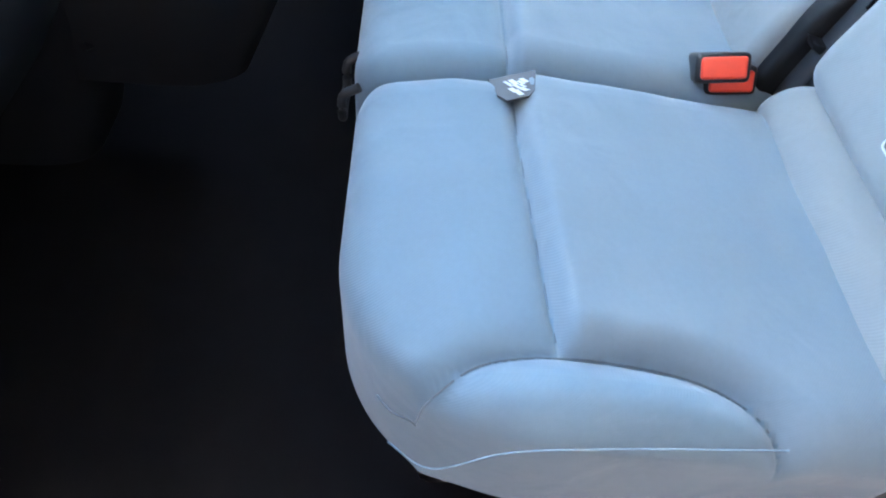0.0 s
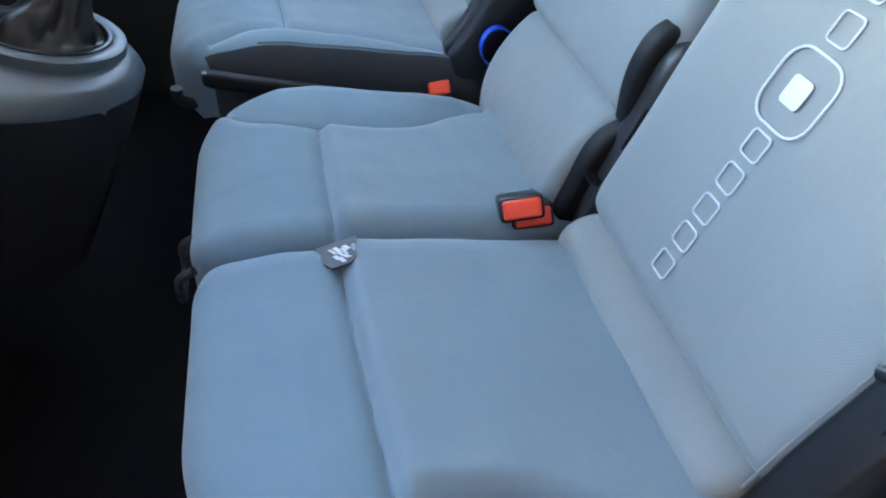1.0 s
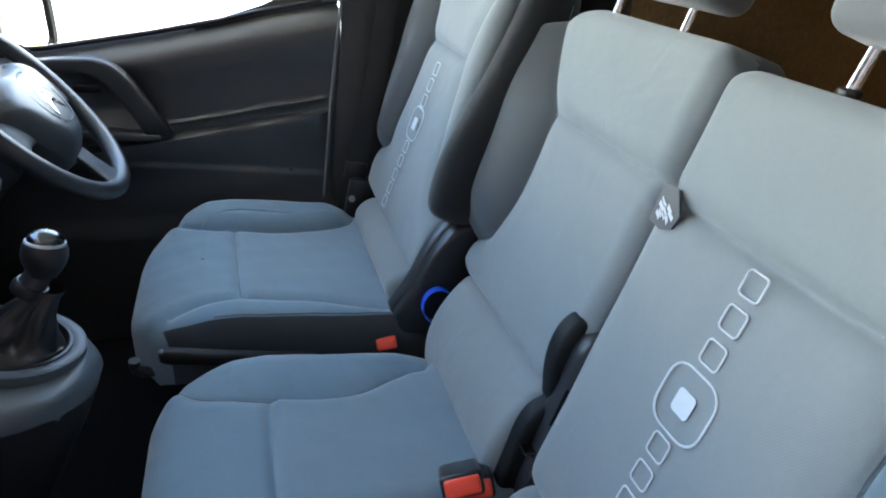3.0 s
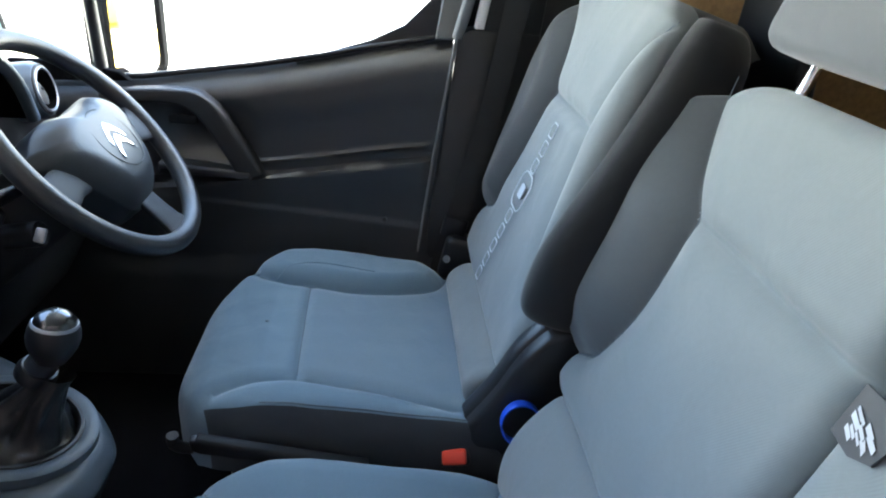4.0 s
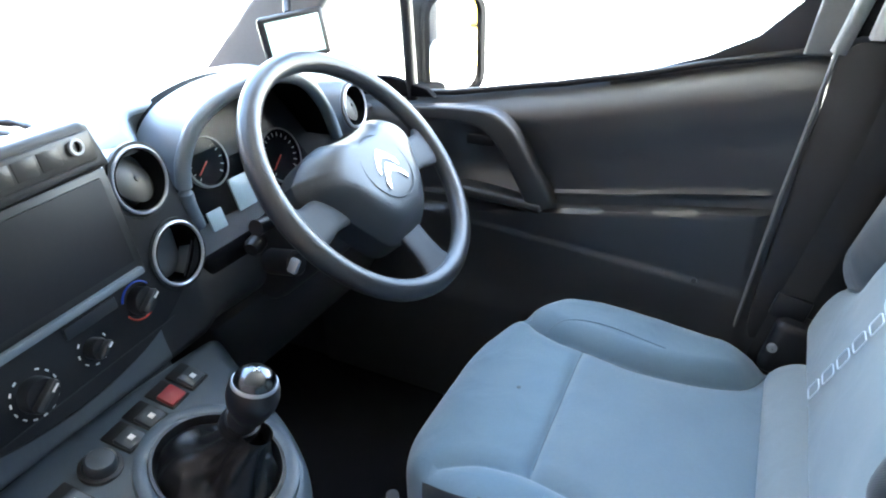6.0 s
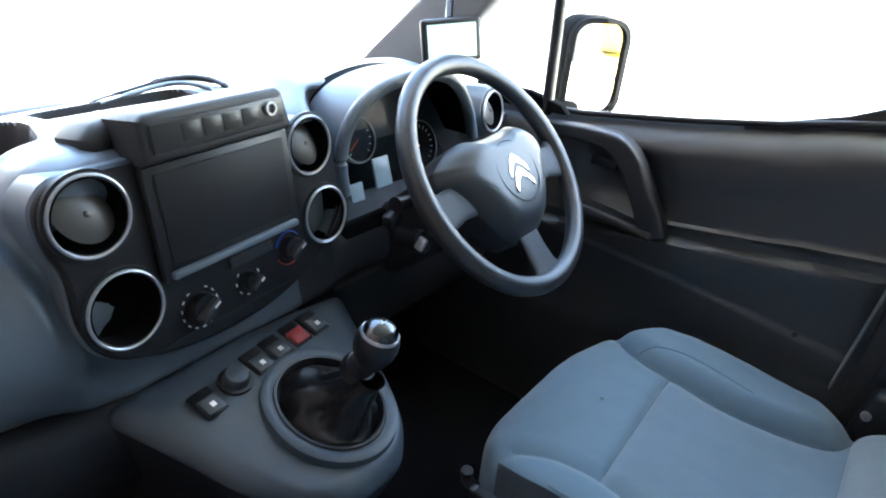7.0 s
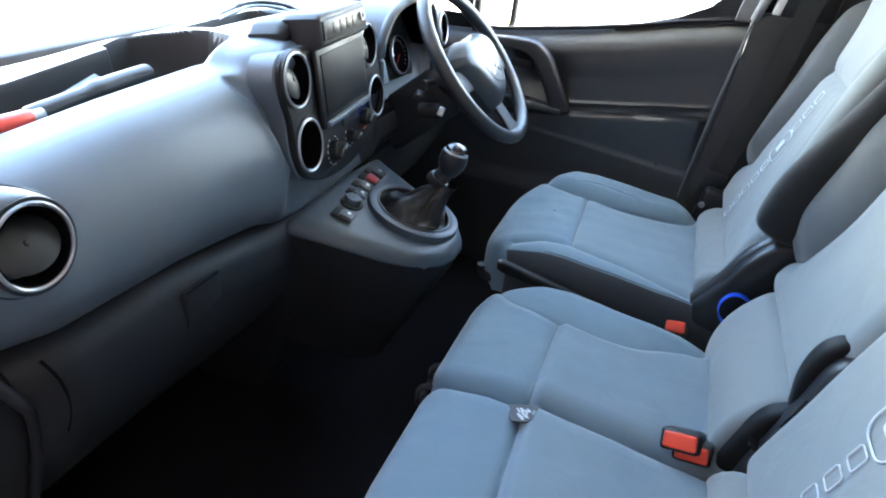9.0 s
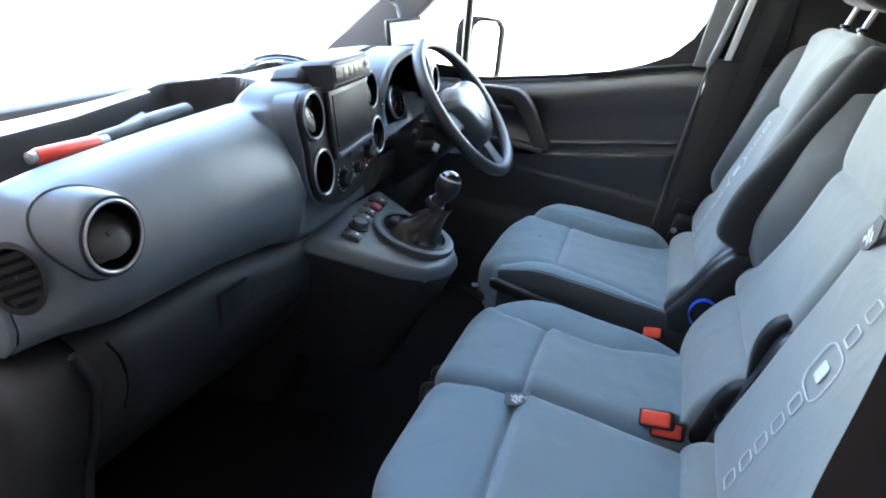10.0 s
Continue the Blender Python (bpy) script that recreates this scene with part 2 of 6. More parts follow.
def tube(points, radius, m=None, n=10, closed=False, flat=1.0, cap=True):
    """A round (or flattened) bar along a line of points."""
    pts = [Vector(p) for p in points]
    k = len(pts)
    rad = radius if isinstance(radius, (list, tuple)) else [radius] * k
    verts, faces = [], []
    up = Vector((0, 0, 1))
    for i, p in enumerate(pts):
        a = pts[(i - 1) % k] if closed or i else pts[0]
        b = pts[(i + 1) % k] if closed or i < k - 1 else pts[-1]
        t = (b - a).normalized()
        side = t.cross(up)
        side = side.normalized() if side.length > 1e-3 else Vector((1, 0, 0))
        top = side.cross(t)
        for j in range(n):
            w = 2 * math.pi * j / n
            verts.append(p + side * (rad[i] * math.cos(w)) + top * (rad[i] * flat * math.sin(w)))
    for i in range(k if closed else k - 1):
        for j in range(n):
            faces.append((i * n + j, i * n + (j + 1) % n, ((i + 1) % k) * n + (j + 1) % n, ((i + 1) % k) * n + j))
    if cap and not closed:
        faces += [tuple(range(n))[::-1], tuple(range((k - 1) * n, k * n))]
    if m is not None:
        verts = [m @ v for v in verts]
    return verts, faces


def smooth_line(points, steps=8):
    """A soft line through the given points."""
    p = [Vector(q) for q in points]
    p = [2 * p[0] - p[1], *p, 2 * p[-1] - p[-2]]
    out = []
    for i in range(1, len(p) - 2):
        for s in range(steps):
            t = s / steps
            out.append(0.5 * (2 * p[i] + (p[i + 1] - p[i - 1]) * t + (2 * p[i - 1] - 5 * p[i] + 4 * p[i + 1] - p[i + 2]) * t * t + (3 * p[i] - p[i - 1] - 3 * p[i + 1] + p[i + 2]) * t ** 3))
    return out + [p[-2]]


def band(line, widths, depths, m, n=20, power=3.4):
    """A moulded strap along a flat line of (a, b), as wide as given in its plane and standing up along z by its depth."""
    pts = smooth_line([(a, b, 0) for a, b in line], 6)
    u = np.linspace(0, 1, len(pts))
    w = np.interp(u, np.linspace(0, 1, len(widths)), widths)
    h = np.interp(u, np.linspace(0, 1, len(depths)), depths)
    verts, faces = [], []
    for i, p in enumerate(pts):
        t = (pts[min(i + 1, len(pts) - 1)] - pts[max(i - 1, 0)]).normalized()
        side = Vector((-t.y, t.x, 0))
        for k in range(n):
            a = 2 * math.pi * k / n
            c, d = math.cos(a), math.sin(a)
            q = p + side * (w[i] / 2 * math.copysign(abs(c) ** (2 / power), c))
            verts.append(m @ Vector((q.x, q.y, h[i] * (0.5 + 0.5 * math.copysign(abs(d) ** (2 / power), d)))))
    for i in range(len(pts) - 1):
        faces += [(i * n + k, i * n + (k + 1) % n, (i + 1) * n + (k + 1) % n, (i + 1) * n + k) for k in range(n)]
    faces += [tuple(range(n))[::-1], tuple(range((len(pts) - 1) * n, len(pts) * n))]
    return verts, faces


def away(x, y, line):
    """Distance of grids x, y from an open line of (x, y)."""
    best = np.full(np.shape(x), 9.0)
    for (ax, ay), (bx, by) in zip(line[:-1], line[1:]):
        dx, dy = bx - ax, by - ay
        t = np.clip(((x - ax) * dx + (y - ay) * dy) / (dx * dx + dy * dy + 1e-12), 0, 1)
        best = np.minimum(best, np.hypot(x - ax - t * dx, y - ay - t * dy))
    return best


def faired(line, steps=6):
    return [(p.x, p.y) for p in smooth_line([(a, b, 0) for a, b in line], steps)]


def rise(v, a, b):
    """A soft step from 0 at a to 1 at b."""
    t = np.clip((v - a) / (b - a), 0, 1)
    return t * t * (3 - 2 * t)


def edge_run(width, radius, skirt, n):
    """Across a padded panel: how far in from its first edge, and how far down, with rolled rims and a skirt at both ends."""
    a = np.linspace(0, np.pi / 2, 9)
    s = np.linspace(skirt, 0, 7)[:-1]
    rim_in, rim_down = radius * (1 - np.cos(a)), radius * (1 - np.sin(a))
    first_in, first_down = np.r_[0 * s, rim_in], np.r_[radius + s, rim_down]
    mid = np.linspace(radius, width - radius, n)[1:-1]
    return np.r_[first_in, mid, width - first_in[::-1]], np.r_[first_down, 0 * mid, first_down[::-1]]


def pad(x0, x1, y0, y1, radius, skirt, corners, shape, regions, step=0.0045):
    """A padded panel over the rectangle x0..x1, y0..y1, its four corners (x0y0, x1y0, x1y1, x0y1) rounded in plan.
    shape(x, y, down) gives world places, regions(x, y, down, u, v) a number for each face (u, v: its place before the corners are rounded). Returns vertices and the faces by region."""
    ix, dx = edge_run(x1 - x0, radius, skirt, max(8, int((x1 - x0) / step)))
    iy, dy = edge_run(y1 - y0, radius, skirt, max(8, int((y1 - y0) / step)))
    X, Y = np.meshgrid(x0 + ix, y0 + iy, indexing="ij")
    DX, DY = np.meshgrid(dx, dy, indexing="ij")
    down = np.minimum(np.hypot(DX, DY), radius + skirt)
    U, V = X, Y
    for (cx, cy, sx, sy), rc in zip(((x0, y0, 1, 1), (x1, y0, -1, 1), (x1, y1, -1, -1), (x0, y1, 1, -1)), corners):
        u, v = 1 - (X - cx) * sx / rc, 1 - (Y - cy) * sy / rc
        near = (u > 0) & (v > 0)
        uu, vv = np.clip(u, 0, 1), np.clip(v, 0, 1)
        u2, v2 = uu * np.sqrt(1 - vv * vv / 2), vv * np.sqrt(1 - uu * uu / 2)
        X = np.where(near, cx + sx * rc * (1 - u2), X)
        Y = np.where(near, cy + sy * rc * (1 - v2), Y)
    px, py, pz = shape(X, Y, down)
    verts = np.stack([px, py, pz], -1).reshape(-1, 3)
    nx, ny = X.shape
    idx = np.arange(nx * ny).reshape(nx, ny)
    quads = np.stack([idx[:-1, :-1], idx[1:, :-1], idx[1:, 1:], idx[:-1, 1:]], -1).reshape(-1, 4)
    mid = lambda g: ((g[:-1, :-1] + g[1:, :-1] + g[1:, 1:] + g[:-1, 1:]) / 4).ravel()
    kind = regions(mid(X), mid(Y), mid(down), mid(U), mid(V))
    return verts, quads, kind


def pad_parts(made, names, parent):
    """Links each region of a pad as a part: names maps the region's number to (name, material, label). Parts share the whole pad's normals."""
    verts, quads, kind = made
    face = np.cross(verts[quads[:, 2]] - verts[quads[:, 0]], verts[quads[:, 3]] - verts[quads[:, 1]])
    nrm = np.zeros_like(verts)
    for c in range(4):
        np.add.at(nrm, quads[:, c], face)
    nrm /= np.linalg.norm(nrm, axis=1, keepdims=True) + 1e-12
    for k, (name, mat, label) in names.items():
        some = quads[kind == k]
        if len(some) == 0:
            continue
        used, again = np.unique(some, return_inverse=True)
        ob = part(name, (verts[used].tolist(), again.reshape(some.shape).tolist()), mat, parent, label, False)
        ob.data.polygons.foreach_set("use_smooth", [True] * len(ob.data.polygons))
        ob.data.normals_split_custom_set_from_vertices(nrm[used].tolist())


def bulge(d, w):
    """Padding that swells away from a seam at distance 0."""
    return 1 - (1 - np.clip(d / w, 0, 1)) ** 2


def seam_line(line, shape, x0, x1, y0, y1, radius, parent, mat, width=0.0008, lift=0.0009, margin=0.004):
    """A sewn seam lying in the crease of a pad."""
    pts = []
    for a, b in line:
        e = min(a - x0, x1 - a)
        if e < 0.016 or b < y0 + 0.004 or b > y1 - margin:
            continue
        c = max(0.0, radius - e)
        down = radius - math.sqrt(max(0.0, radius * radius - c * c))
        q = shape(np.array([a]), np.array([b]), np.array([down]))
        p = [float(np.ravel(v)[0]) for v in q]
        pts.append((p[0], p[1], p[2] + lift))
    if len(pts) > 2:
        part("seam", tube(pts, width, n=6), mat, parent)


def ribbon(points, normals, width, lift, mat, name, parent, label="", closed=False):
    """A flat stitched line lying on a surface."""
    k = len(points)
    verts, faces = [], []
    for i in range(k):
        p = Vector(points[i])
        a = Vector(points[(i - 1) % k] if closed or i else points[0])
        b = Vector(points[(i + 1) % k] if closed or i < k - 1 else points[-1])
        n = Vector(normals)
        side = (b - a).cross(n).normalized()
        verts += [p - side * width, p + side * width, p + n * lift + side * width * 0.5, p + n * lift - side * width * 0.5]
    for i in range(k if closed else k - 1):
        j = (i + 1) % k
        for a in range(4):
            b = (a + 1) % 4
            faces.append((i * 4 + a, i * 4 + b, j * 4 + b, j * 4 + a))
    return part(name, (verts, faces), mat, parent, label)


# ---- outside ----
structure("ground", ([(-60, -60, -0.45), (60, -60, -0.45), (60, 60, -0.45), (-60, 60, -0.45)], [(0, 1, 2, 3)]), ASPHALT, "dark asphalt yard around the van", "ground", False)
structure("far_pavement", box((9.0, 40, 0.03), pose(6.4, 0, -0.44), 0.005), CONCRETE, "pale sunlit concrete apron on the driver's side", "pavement", False)
# added apron, its tone set by how much light it bounces in
structure("front_pavement", box((30, 12, 0.03), pose(-0.5, 9.5, -0.445), 0.005), APRON, "concrete apron added ahead of the van, toned for its bounced light", "pavement", False)
# added pale wall that reflects light through the driver's window
structure("side_bounce_wall", box((0.3, 30, 3.2), pose(7.0, 0, 1.15), 0.02), RENDERED, "pale wall added beyond the driver's window to throw light in", "wall", False)
structure("yellow_line", box((0.12, 14, 0.006), pose(2.1, -4, -0.446), 0.001), YELLOW, "yellow line painted on the concrete beside the van", "road marking", False)

# added pale wall that reflects light through the windscreen
structure("front_bounce_wall", box((30, 0.4, 3.6), pose(0, 9.5, 1.35), 0.02), RENDERED, "pale wall added ahead of the van to throw light in", "building", False)
# two unseen dark walls, added to keep light out of the open door
structure("rear_light_blocker", box((2.2, 0.3, 6.4), pose(-2.0, -3.0, 2.75), 0.02), BLOCKER, "unseen dark wall added to shade the ground by the open door", "wall", False)
structure("door_light_blocker", box((0.3, 24, 9.0), pose(-2.05, 0, 4.05), 0.02), BLOCKER, "unseen dark wall added to block light at the open door", "wall", False)
# hatching added on the ground so the door mirror picks up yellow
for i in range(5):
    structure("yellow_line", box((0.42, 3.4, 0.006), pose(-0.6 + 0.75 * i, -7.0, -0.442, 0, 0, 35), 0.001), YELLOW, "yellow hatching added on the ground for the door mirror", "road marking", False)

# added box, a stand-in for the yellow blur in the door mirror
grit = thing("mirror_blur_box", "yellow box standing in for the blur in the door mirror", "grit bin", "", (0.72, -8.6, -0.43))
part("blur_box_body", prism([(-0.20, 0.0), (0.20, 0.0), (0.24, 0.42), (-0.24, 0.42)], 0.6, pose(0.72, -8.3, -0.43, 90), 0.03, 3), PALE_YELLOW, grit)
part("blur_box_top", prism([(-0.26, 0.0), (0.26, 0.0), (0.18, 0.12), (-0.18, 0.12)], 0.66, pose(0.72, -8.27, -0.005, 90), 0.03, 3), PALE_YELLOW, grit, "sloped yellow top of the box")
# ---- body shell ----
structure("floor", box((1.72, 2.6, 0.06), pose(0.0, 0.1, 0.03), 0.01), CARPET, "black carpet of the cab floor", "floor")
structure("underbody", box((1.50, 3.2, 0.46), pose(0.0, -0.75, -0.222), 0.02), FLOCK, "dark underbody of the van", "underbody")
structure("roof", box((1.68, 3.0, 0.05), pose(0.0, -1.0, 1.46), 0.02), LINING, "pale grey roof lining over the cab", "roof")
structure("bulkhead_front", box((1.7, 0.05, 0.85), pose(-0.03, 1.02, 0.38), 0.01), DARK, "dark firewall behind the dashboard", "wall")
structure("load_floor", box((1.6, 1.5, 0.05), pose(-0.03, -1.75, 0.12), 0.01), PLY, "plywood floor of the load bay", "floor")
structure("load_side", box((0.04, 1.7, 1.3), pose(0.74, -1.62, 0.78), 0.005), PLY, "plywood lined side of the load bay", "wall")
structure("load_side_near", box((0.04, 1.7, 1.3), pose(-0.80, -1.62, 0.78), 0.005), PLY, "plywood lined near side of the load bay", "wall")
structure("load_rear", box((1.6, 0.04, 1.3), pose(-0.03, -2.5, 0.78), 0.005), PLY, "plywood lined rear door of the load bay", "wall")
structure("header_rail", box((1.5, 0.18, 0.05), pose(-0.03, 0.45, 1.42, 35), 0.02), LINING, "pale trim along the top of the windscreen", "trim")
structure("cowl", box((1.6, 0.16, 0.03), pose(-0.03, 1.05, 0.755, 10), 0.008), FLOCK, "black wiper cowl at the foot of the windscreen", "trim")
glass = structure("windscreen", ([(-0.78, 0.98, 0.80), (0.72, 0.98, 0.80), (0.64, 0.42, 1.41), (-0.70, 0.42, 1.41)], [(0, 1, 2, 3)]), GLASS, "clear raked windscreen", "windscreen", False)
glass.visible_shadow = False
structure("footwell_side_far", box((0.05, 0.60, 0.74), pose(0.775, 0.82, 0.41), 0.01), DARK, "dark trim at the driver's footwell side", "trim")
sill = structure("door_sill", box((0.17, 1.5, 0.10), pose(-0.86, 0.05, 0.13), 0.02), DARK, "grey plastic sill trim under the open door", "sill")


structure("b_pillar_near", prism([(-0.60, 0.10), (-0.56, 0.50), (-0.585, 1.0), (-0.63, 1.42), (-0.80, 1.42), (-0.80, 0.10)], 0.06, pose(-0.775, 0, 0) @ Matrix(((0, 0, -1, 0), (1, 0, 0, 0), (0, 1, 0, 0), (0, 0, 0, 1))), 0.012, 3), DARK, "dark trimmed pillar behind the open door", "pillar")
structure("step_trim", box((0.24, 0.62, 0.06), pose(-0.70, -0.70, 0.235, 0, 0, 6), 0.015, 3), PILLAR, "grey ribbed step trim behind the open door", "trim")
structure("seat_rail_bar", box((0.03, 0.30, 0.03), pose(-0.668, -0.56, 0.300, 0, 0, -12), 0.008, 3), DARK, "dark grey bar beside the bench", "trim")


# ---- seats ----
def cushion(parent, x0, x1, y0, y1, z0, seam, bolsters, side, corners, rear_drop=0.12, radius=0.045, skirt=0.13, high=0.03, wide=0.05, wrap=None, step=0.0034, far=1.0, plain=(), lip=0.029, taper=0.0, trim=0.045):
    """A seat cushion: insert behind a cross seam, front panel, and side bolsters given as (line of (x, y), sign).
    side: cloth below the rim, how far down it starts, its label; wrap: only on the first side, up to that y. plain: bolsters without a sewn line."""
    bolsters = [(faired(line), sign) for line, sign in bolsters]
    tee = faired([(x0, seam[0]), (x0 * 0.75 + x1 * 0.25, seam[0] * 0.75 + seam[1] * 0.25 + 0.003), ((x0 + x1) / 2, (seam[0] + seam[1]) / 2 + 0.004), (x0 * 0.25 + x1 * 0.75, seam[0] * 0.25 + seam[1] * 0.75 + 0.003), (x1, seam[1])])

    def in_bolster(x, y):
        hit = np.zeros(np.shape(x), bool)
        for line, sign in bolsters:
            ys, xs = [q[1] for q in line], [q[0] for q in line]
            edge = np.interp(y, ys, xs)
            hit |= (y > ys[0]) & (y < ys[-1]) & ((x - edge) * sign > 0)
        return hit

    def shape(x, y, down):
        ty = np.interp(x, [q[0] for q in tee], [q[1] for q in tee])
        front, bol = y > ty, in_bolster(x, y)
        d_tee = away(x, y, tee)
        d_bol = np.minimum.reduce([away(x, y, line) for line, _ in bolsters] + [np.full(np.shape(x), 9.0)])
        z = z0 - 0.015 + np.where(front, -0.35 * np.maximum(0, y - ty - 0.06) ** 1.3, -rear_drop * (ty - y))
        fade = 1 - 0.55 * rise(y, ty + 0.02, y1 - 0.05)
        if taper:
            ends = bolsters[1][0][0][1], bolsters[1][0][-1][1]
            fade = np.where(x > (x0 + x1) / 2, rise(y, ends[0] - 0.01, ends[0] + taper) * (1 - rise(y, ends[1] - 1.3 * taper, ends[1])), fade)
        swell = np.where(bol, np.where(x > (x0 + x1) / 2, far, 1.0) * high * fade * bulge(d_bol, wide), np.where(front, 0.008 * bulge(d_tee, 0.022) + 0.006 * bulge(d_tee, 0.10), lip * bulge(d_tee, 0.021)) * (0.10 + 0.90 * bulge(d_bol, 0.032)))
        z += swell
        d_sewn = np.minimum.reduce([away(x, y, line) for i, (line, _) in enumerate(bolsters) if i not in plain] + [np.full(np.shape(x), 9.0)])
        z -= 0.0022 * np.exp(-((np.minimum(np.where(bol, 9, d_tee), d_sewn) / 0.004) ** 2))
        wob = np.sin(x * 31 + y * 17) * np.sin(y * 23 - x * 9) * 0.0014 + np.sin(x * 71 - y * 47) * np.sin(y * 63 + x * 29) * 0.0004
        return x, y, z + wob - down

    def regions(x, y, down, u, v):
        ty = np.interp(x, [q[0] for q in tee], [q[1] for q in tee])
        k = np.where(in_bolster(x, y), np.where(x > (x0 + x1) / 2, 4, 2), np.where(y > ty, 1, 0))
        below = down > side[1]
        if wrap is not None:
            below &= (u < x0 + radius) & (v < wrap)
        return np.where(below, 3, k)

    made = pad(x0, x1, y0, y1, radius, skirt, corners, shape, regions, step)
    pad_parts(made, {0: ("seat_insert", CLOTH_INSERT, ""), 1: ("front_panel", CLOTH, ""), 2: ("side_bolster", CLOTH, ""), 4: ("side_bolster", CLOTH, ""), 3: ("side_panel", side[0], side[2])}, parent)
    seam_line([q for q in tee if not in_bolster(np.array([q[0]]), np.array([q[1]]))[0]], shape, x0, x1, y0, y1, radius, parent, PIPING)
    for i, (line, _) in enumerate(bolsters):
        if i not in plain:
            seam_line(line, shape, x0, x1, y0, y1, radius, parent, PIPING, margin=trim)
    return made, shape


class Back:
    """The leaning plane of a backrest: place(x, s, out) gives world places."""

    def __init__(self, y, z, lean):
        self.y, self.z = y, z
        self.w = (-math.sin(lean), math.cos(lean))
        self.n = (math.cos(lean), math.sin(lean))

    def place(self, x, s, out):
        return x, self.y + s * self.w[0] + out * self.n[0], self.z + s * self.w[1] + out * self.n[1]

    def up(self, z):
        return (z - self.z) / self.w[1]


def backrest(parent, back, x0, x1, s0, s1, seam, bolsters, side, corners, radius=0.03, skirt=0.07, crown=0.0, wing=None, far_wing=None, waist=None, wide=0.06):
    """A leaning backrest. waist: (x, narrow, low, top), beyond x its far edge is drawn in by narrow below low, and runs out to full width at top."""
    bolsters = [(faired(line), sign, high) for line, sign, high in bolsters]

    def in_bolster(x, s):
        hit = np.zeros(np.shape(x), bool)
        for line, sign, *_ in bolsters:
            ss, xs = [q[1] for q in line], [q[0] for q in line]
            hit |= (s > ss[0]) & (s < ss[-1]) & ((x - np.interp(s, ss, xs)) * sign > 0)
        return hit

    tee = [(x0, seam), (x1, seam)]

    def shape(x, s, down):
        bol = in_bolster(x, s)
        d_bol = np.minimum.reduce([away(x, s, line) for line, *_ in bolsters] + [np.full(np.shape(x), 9.0)])
        d = np.minimum(np.where(bol, 9, np.abs(s - seam)), d_bol)
        high = bolsters[0][2] if bolsters else 0
        out = -0.0155 + np.where(bol, high * bulge(d_bol, wide), 0.016 * bulge(np.abs(s - seam), 0.036) * (0.3 + 0.7 * bulge(d_bol, 0.05)))
        out -= 0.003 * np.exp(-((d / 0.005) ** 2))
        out -= crown * rise(s, seam, s1)
        out += np.sin(x * 27 - s * 13) * np.sin(s * 21 + x * 7) * 0.0012
        if waist:
            x = np.where(x > waist[0], waist[0] + (x - waist[0]) * (1 - waist[1] * (1 - rise(s, waist[2], waist[3]))), x)
        return back.place(x, s, out - down)

    def regions(x, s, down, u, v):
        k = np.where(in_bolster(x, s), np.where(x > (x0 + x1) / 2, 4, 2), np.where(s > seam, 1, 0))
        return np.where(down > side[1], 3, k)

    made = pad(x0, x1, s0, s1, radius, skirt, corners, shape, regions)
    pad_parts(made, {0: ("back_insert", CLOTH_BACK, ""), 1: ("upper_panel", CLOTH_BACK, ""), 2: ("back_bolster", wing or CLOTH_BACK, ""), 4: ("back_bolster", far_wing or CLOTH_BACK, ""), 3: ("back_side", side[0], side[2])}, parent)
    seam_line([q for q in faired([(x0, seam), ((x0 + x1) / 2, seam), (x1, seam)], 30) if not in_bolster(np.array([q[0]]), np.array([q[1]]))[0]], shape, x0, x1, s0, s1, radius, parent, PIPING)
    for line, *_ in bolsters:
        seam_line(line, shape, x0, x1, s0, s1, radius, parent, PIPING)


def roll(parent, back, x0, x1, s0, s1, out):
    """The padded strip between cushion and backrest."""
    def shape(x, s, down):
        t = (s - s0) / (s1 - s0)
        return back.place(x, s, out - 0.004 - 0.012 * t + 0.037 * np.sin(np.pi * np.clip(t, 0, 1)) ** 0.8 - down)

    pad_parts(pad(x0, x1, s0, s1, 0.022, 0.05, (0.025,) * 4, shape, lambda x, *_: np.zeros(np.shape(x), int)), {0: ("lower_roll", CLOTH_BACK, "")}, parent)


def round_square(cx, cy, w, h, r, n=5):
    out = []
    for sx, sy, a0 in ((1, 1, 0), (-1, 1, 90), (-1, -1, 180), (1, -1, 270)):
        for i in range(n + 1):
            a = radians(a0 + 90 * i / n)
            out.append((cx + sx * (w / 2 - r) + r * math.cos(a), cy + sy * (h / 2 - r) + r * math.sin(a)))
    return out


def motif(parent, back, x, rows, big, out, slant=0.0):
    """A column of stitched squares with one large one round a solid square; slant: how far the column moves in x for each metre up."""
    n = (0, back.n[0], back.n[1])

    def at(px, ps):
        return back.place(px + slant * (ps - big), ps, out)

    for s in rows:
        ribbon([at(px, ps) for px, ps in round_square(x, s, 0.026, 0.027, 0.005)], n, 0.0013, 0.0012, STITCH, "stitched_square", parent, "", True)
    ribbon([at(px, ps) for px, ps in round_square(x, big, 0.072, 0.074, 0.022)], n, 0.0016, 0.0014, STITCH, "stitched_ring", parent, "", True)
    pts = [Vector(at(px, ps)) for px, ps in round_square(x, big, 0.026, 0.028, 0.005)]
    top = [p + Vector(n) * 0.0015 for p in pts]
    k = len(pts)
    part("solid_square", (pts + top, [tuple(range(k, 2 * k))] + [(i, (i + 1) % k, k + (i + 1) % k, k + i) for i in range(k)]), STITCH, parent, "pale woven square")


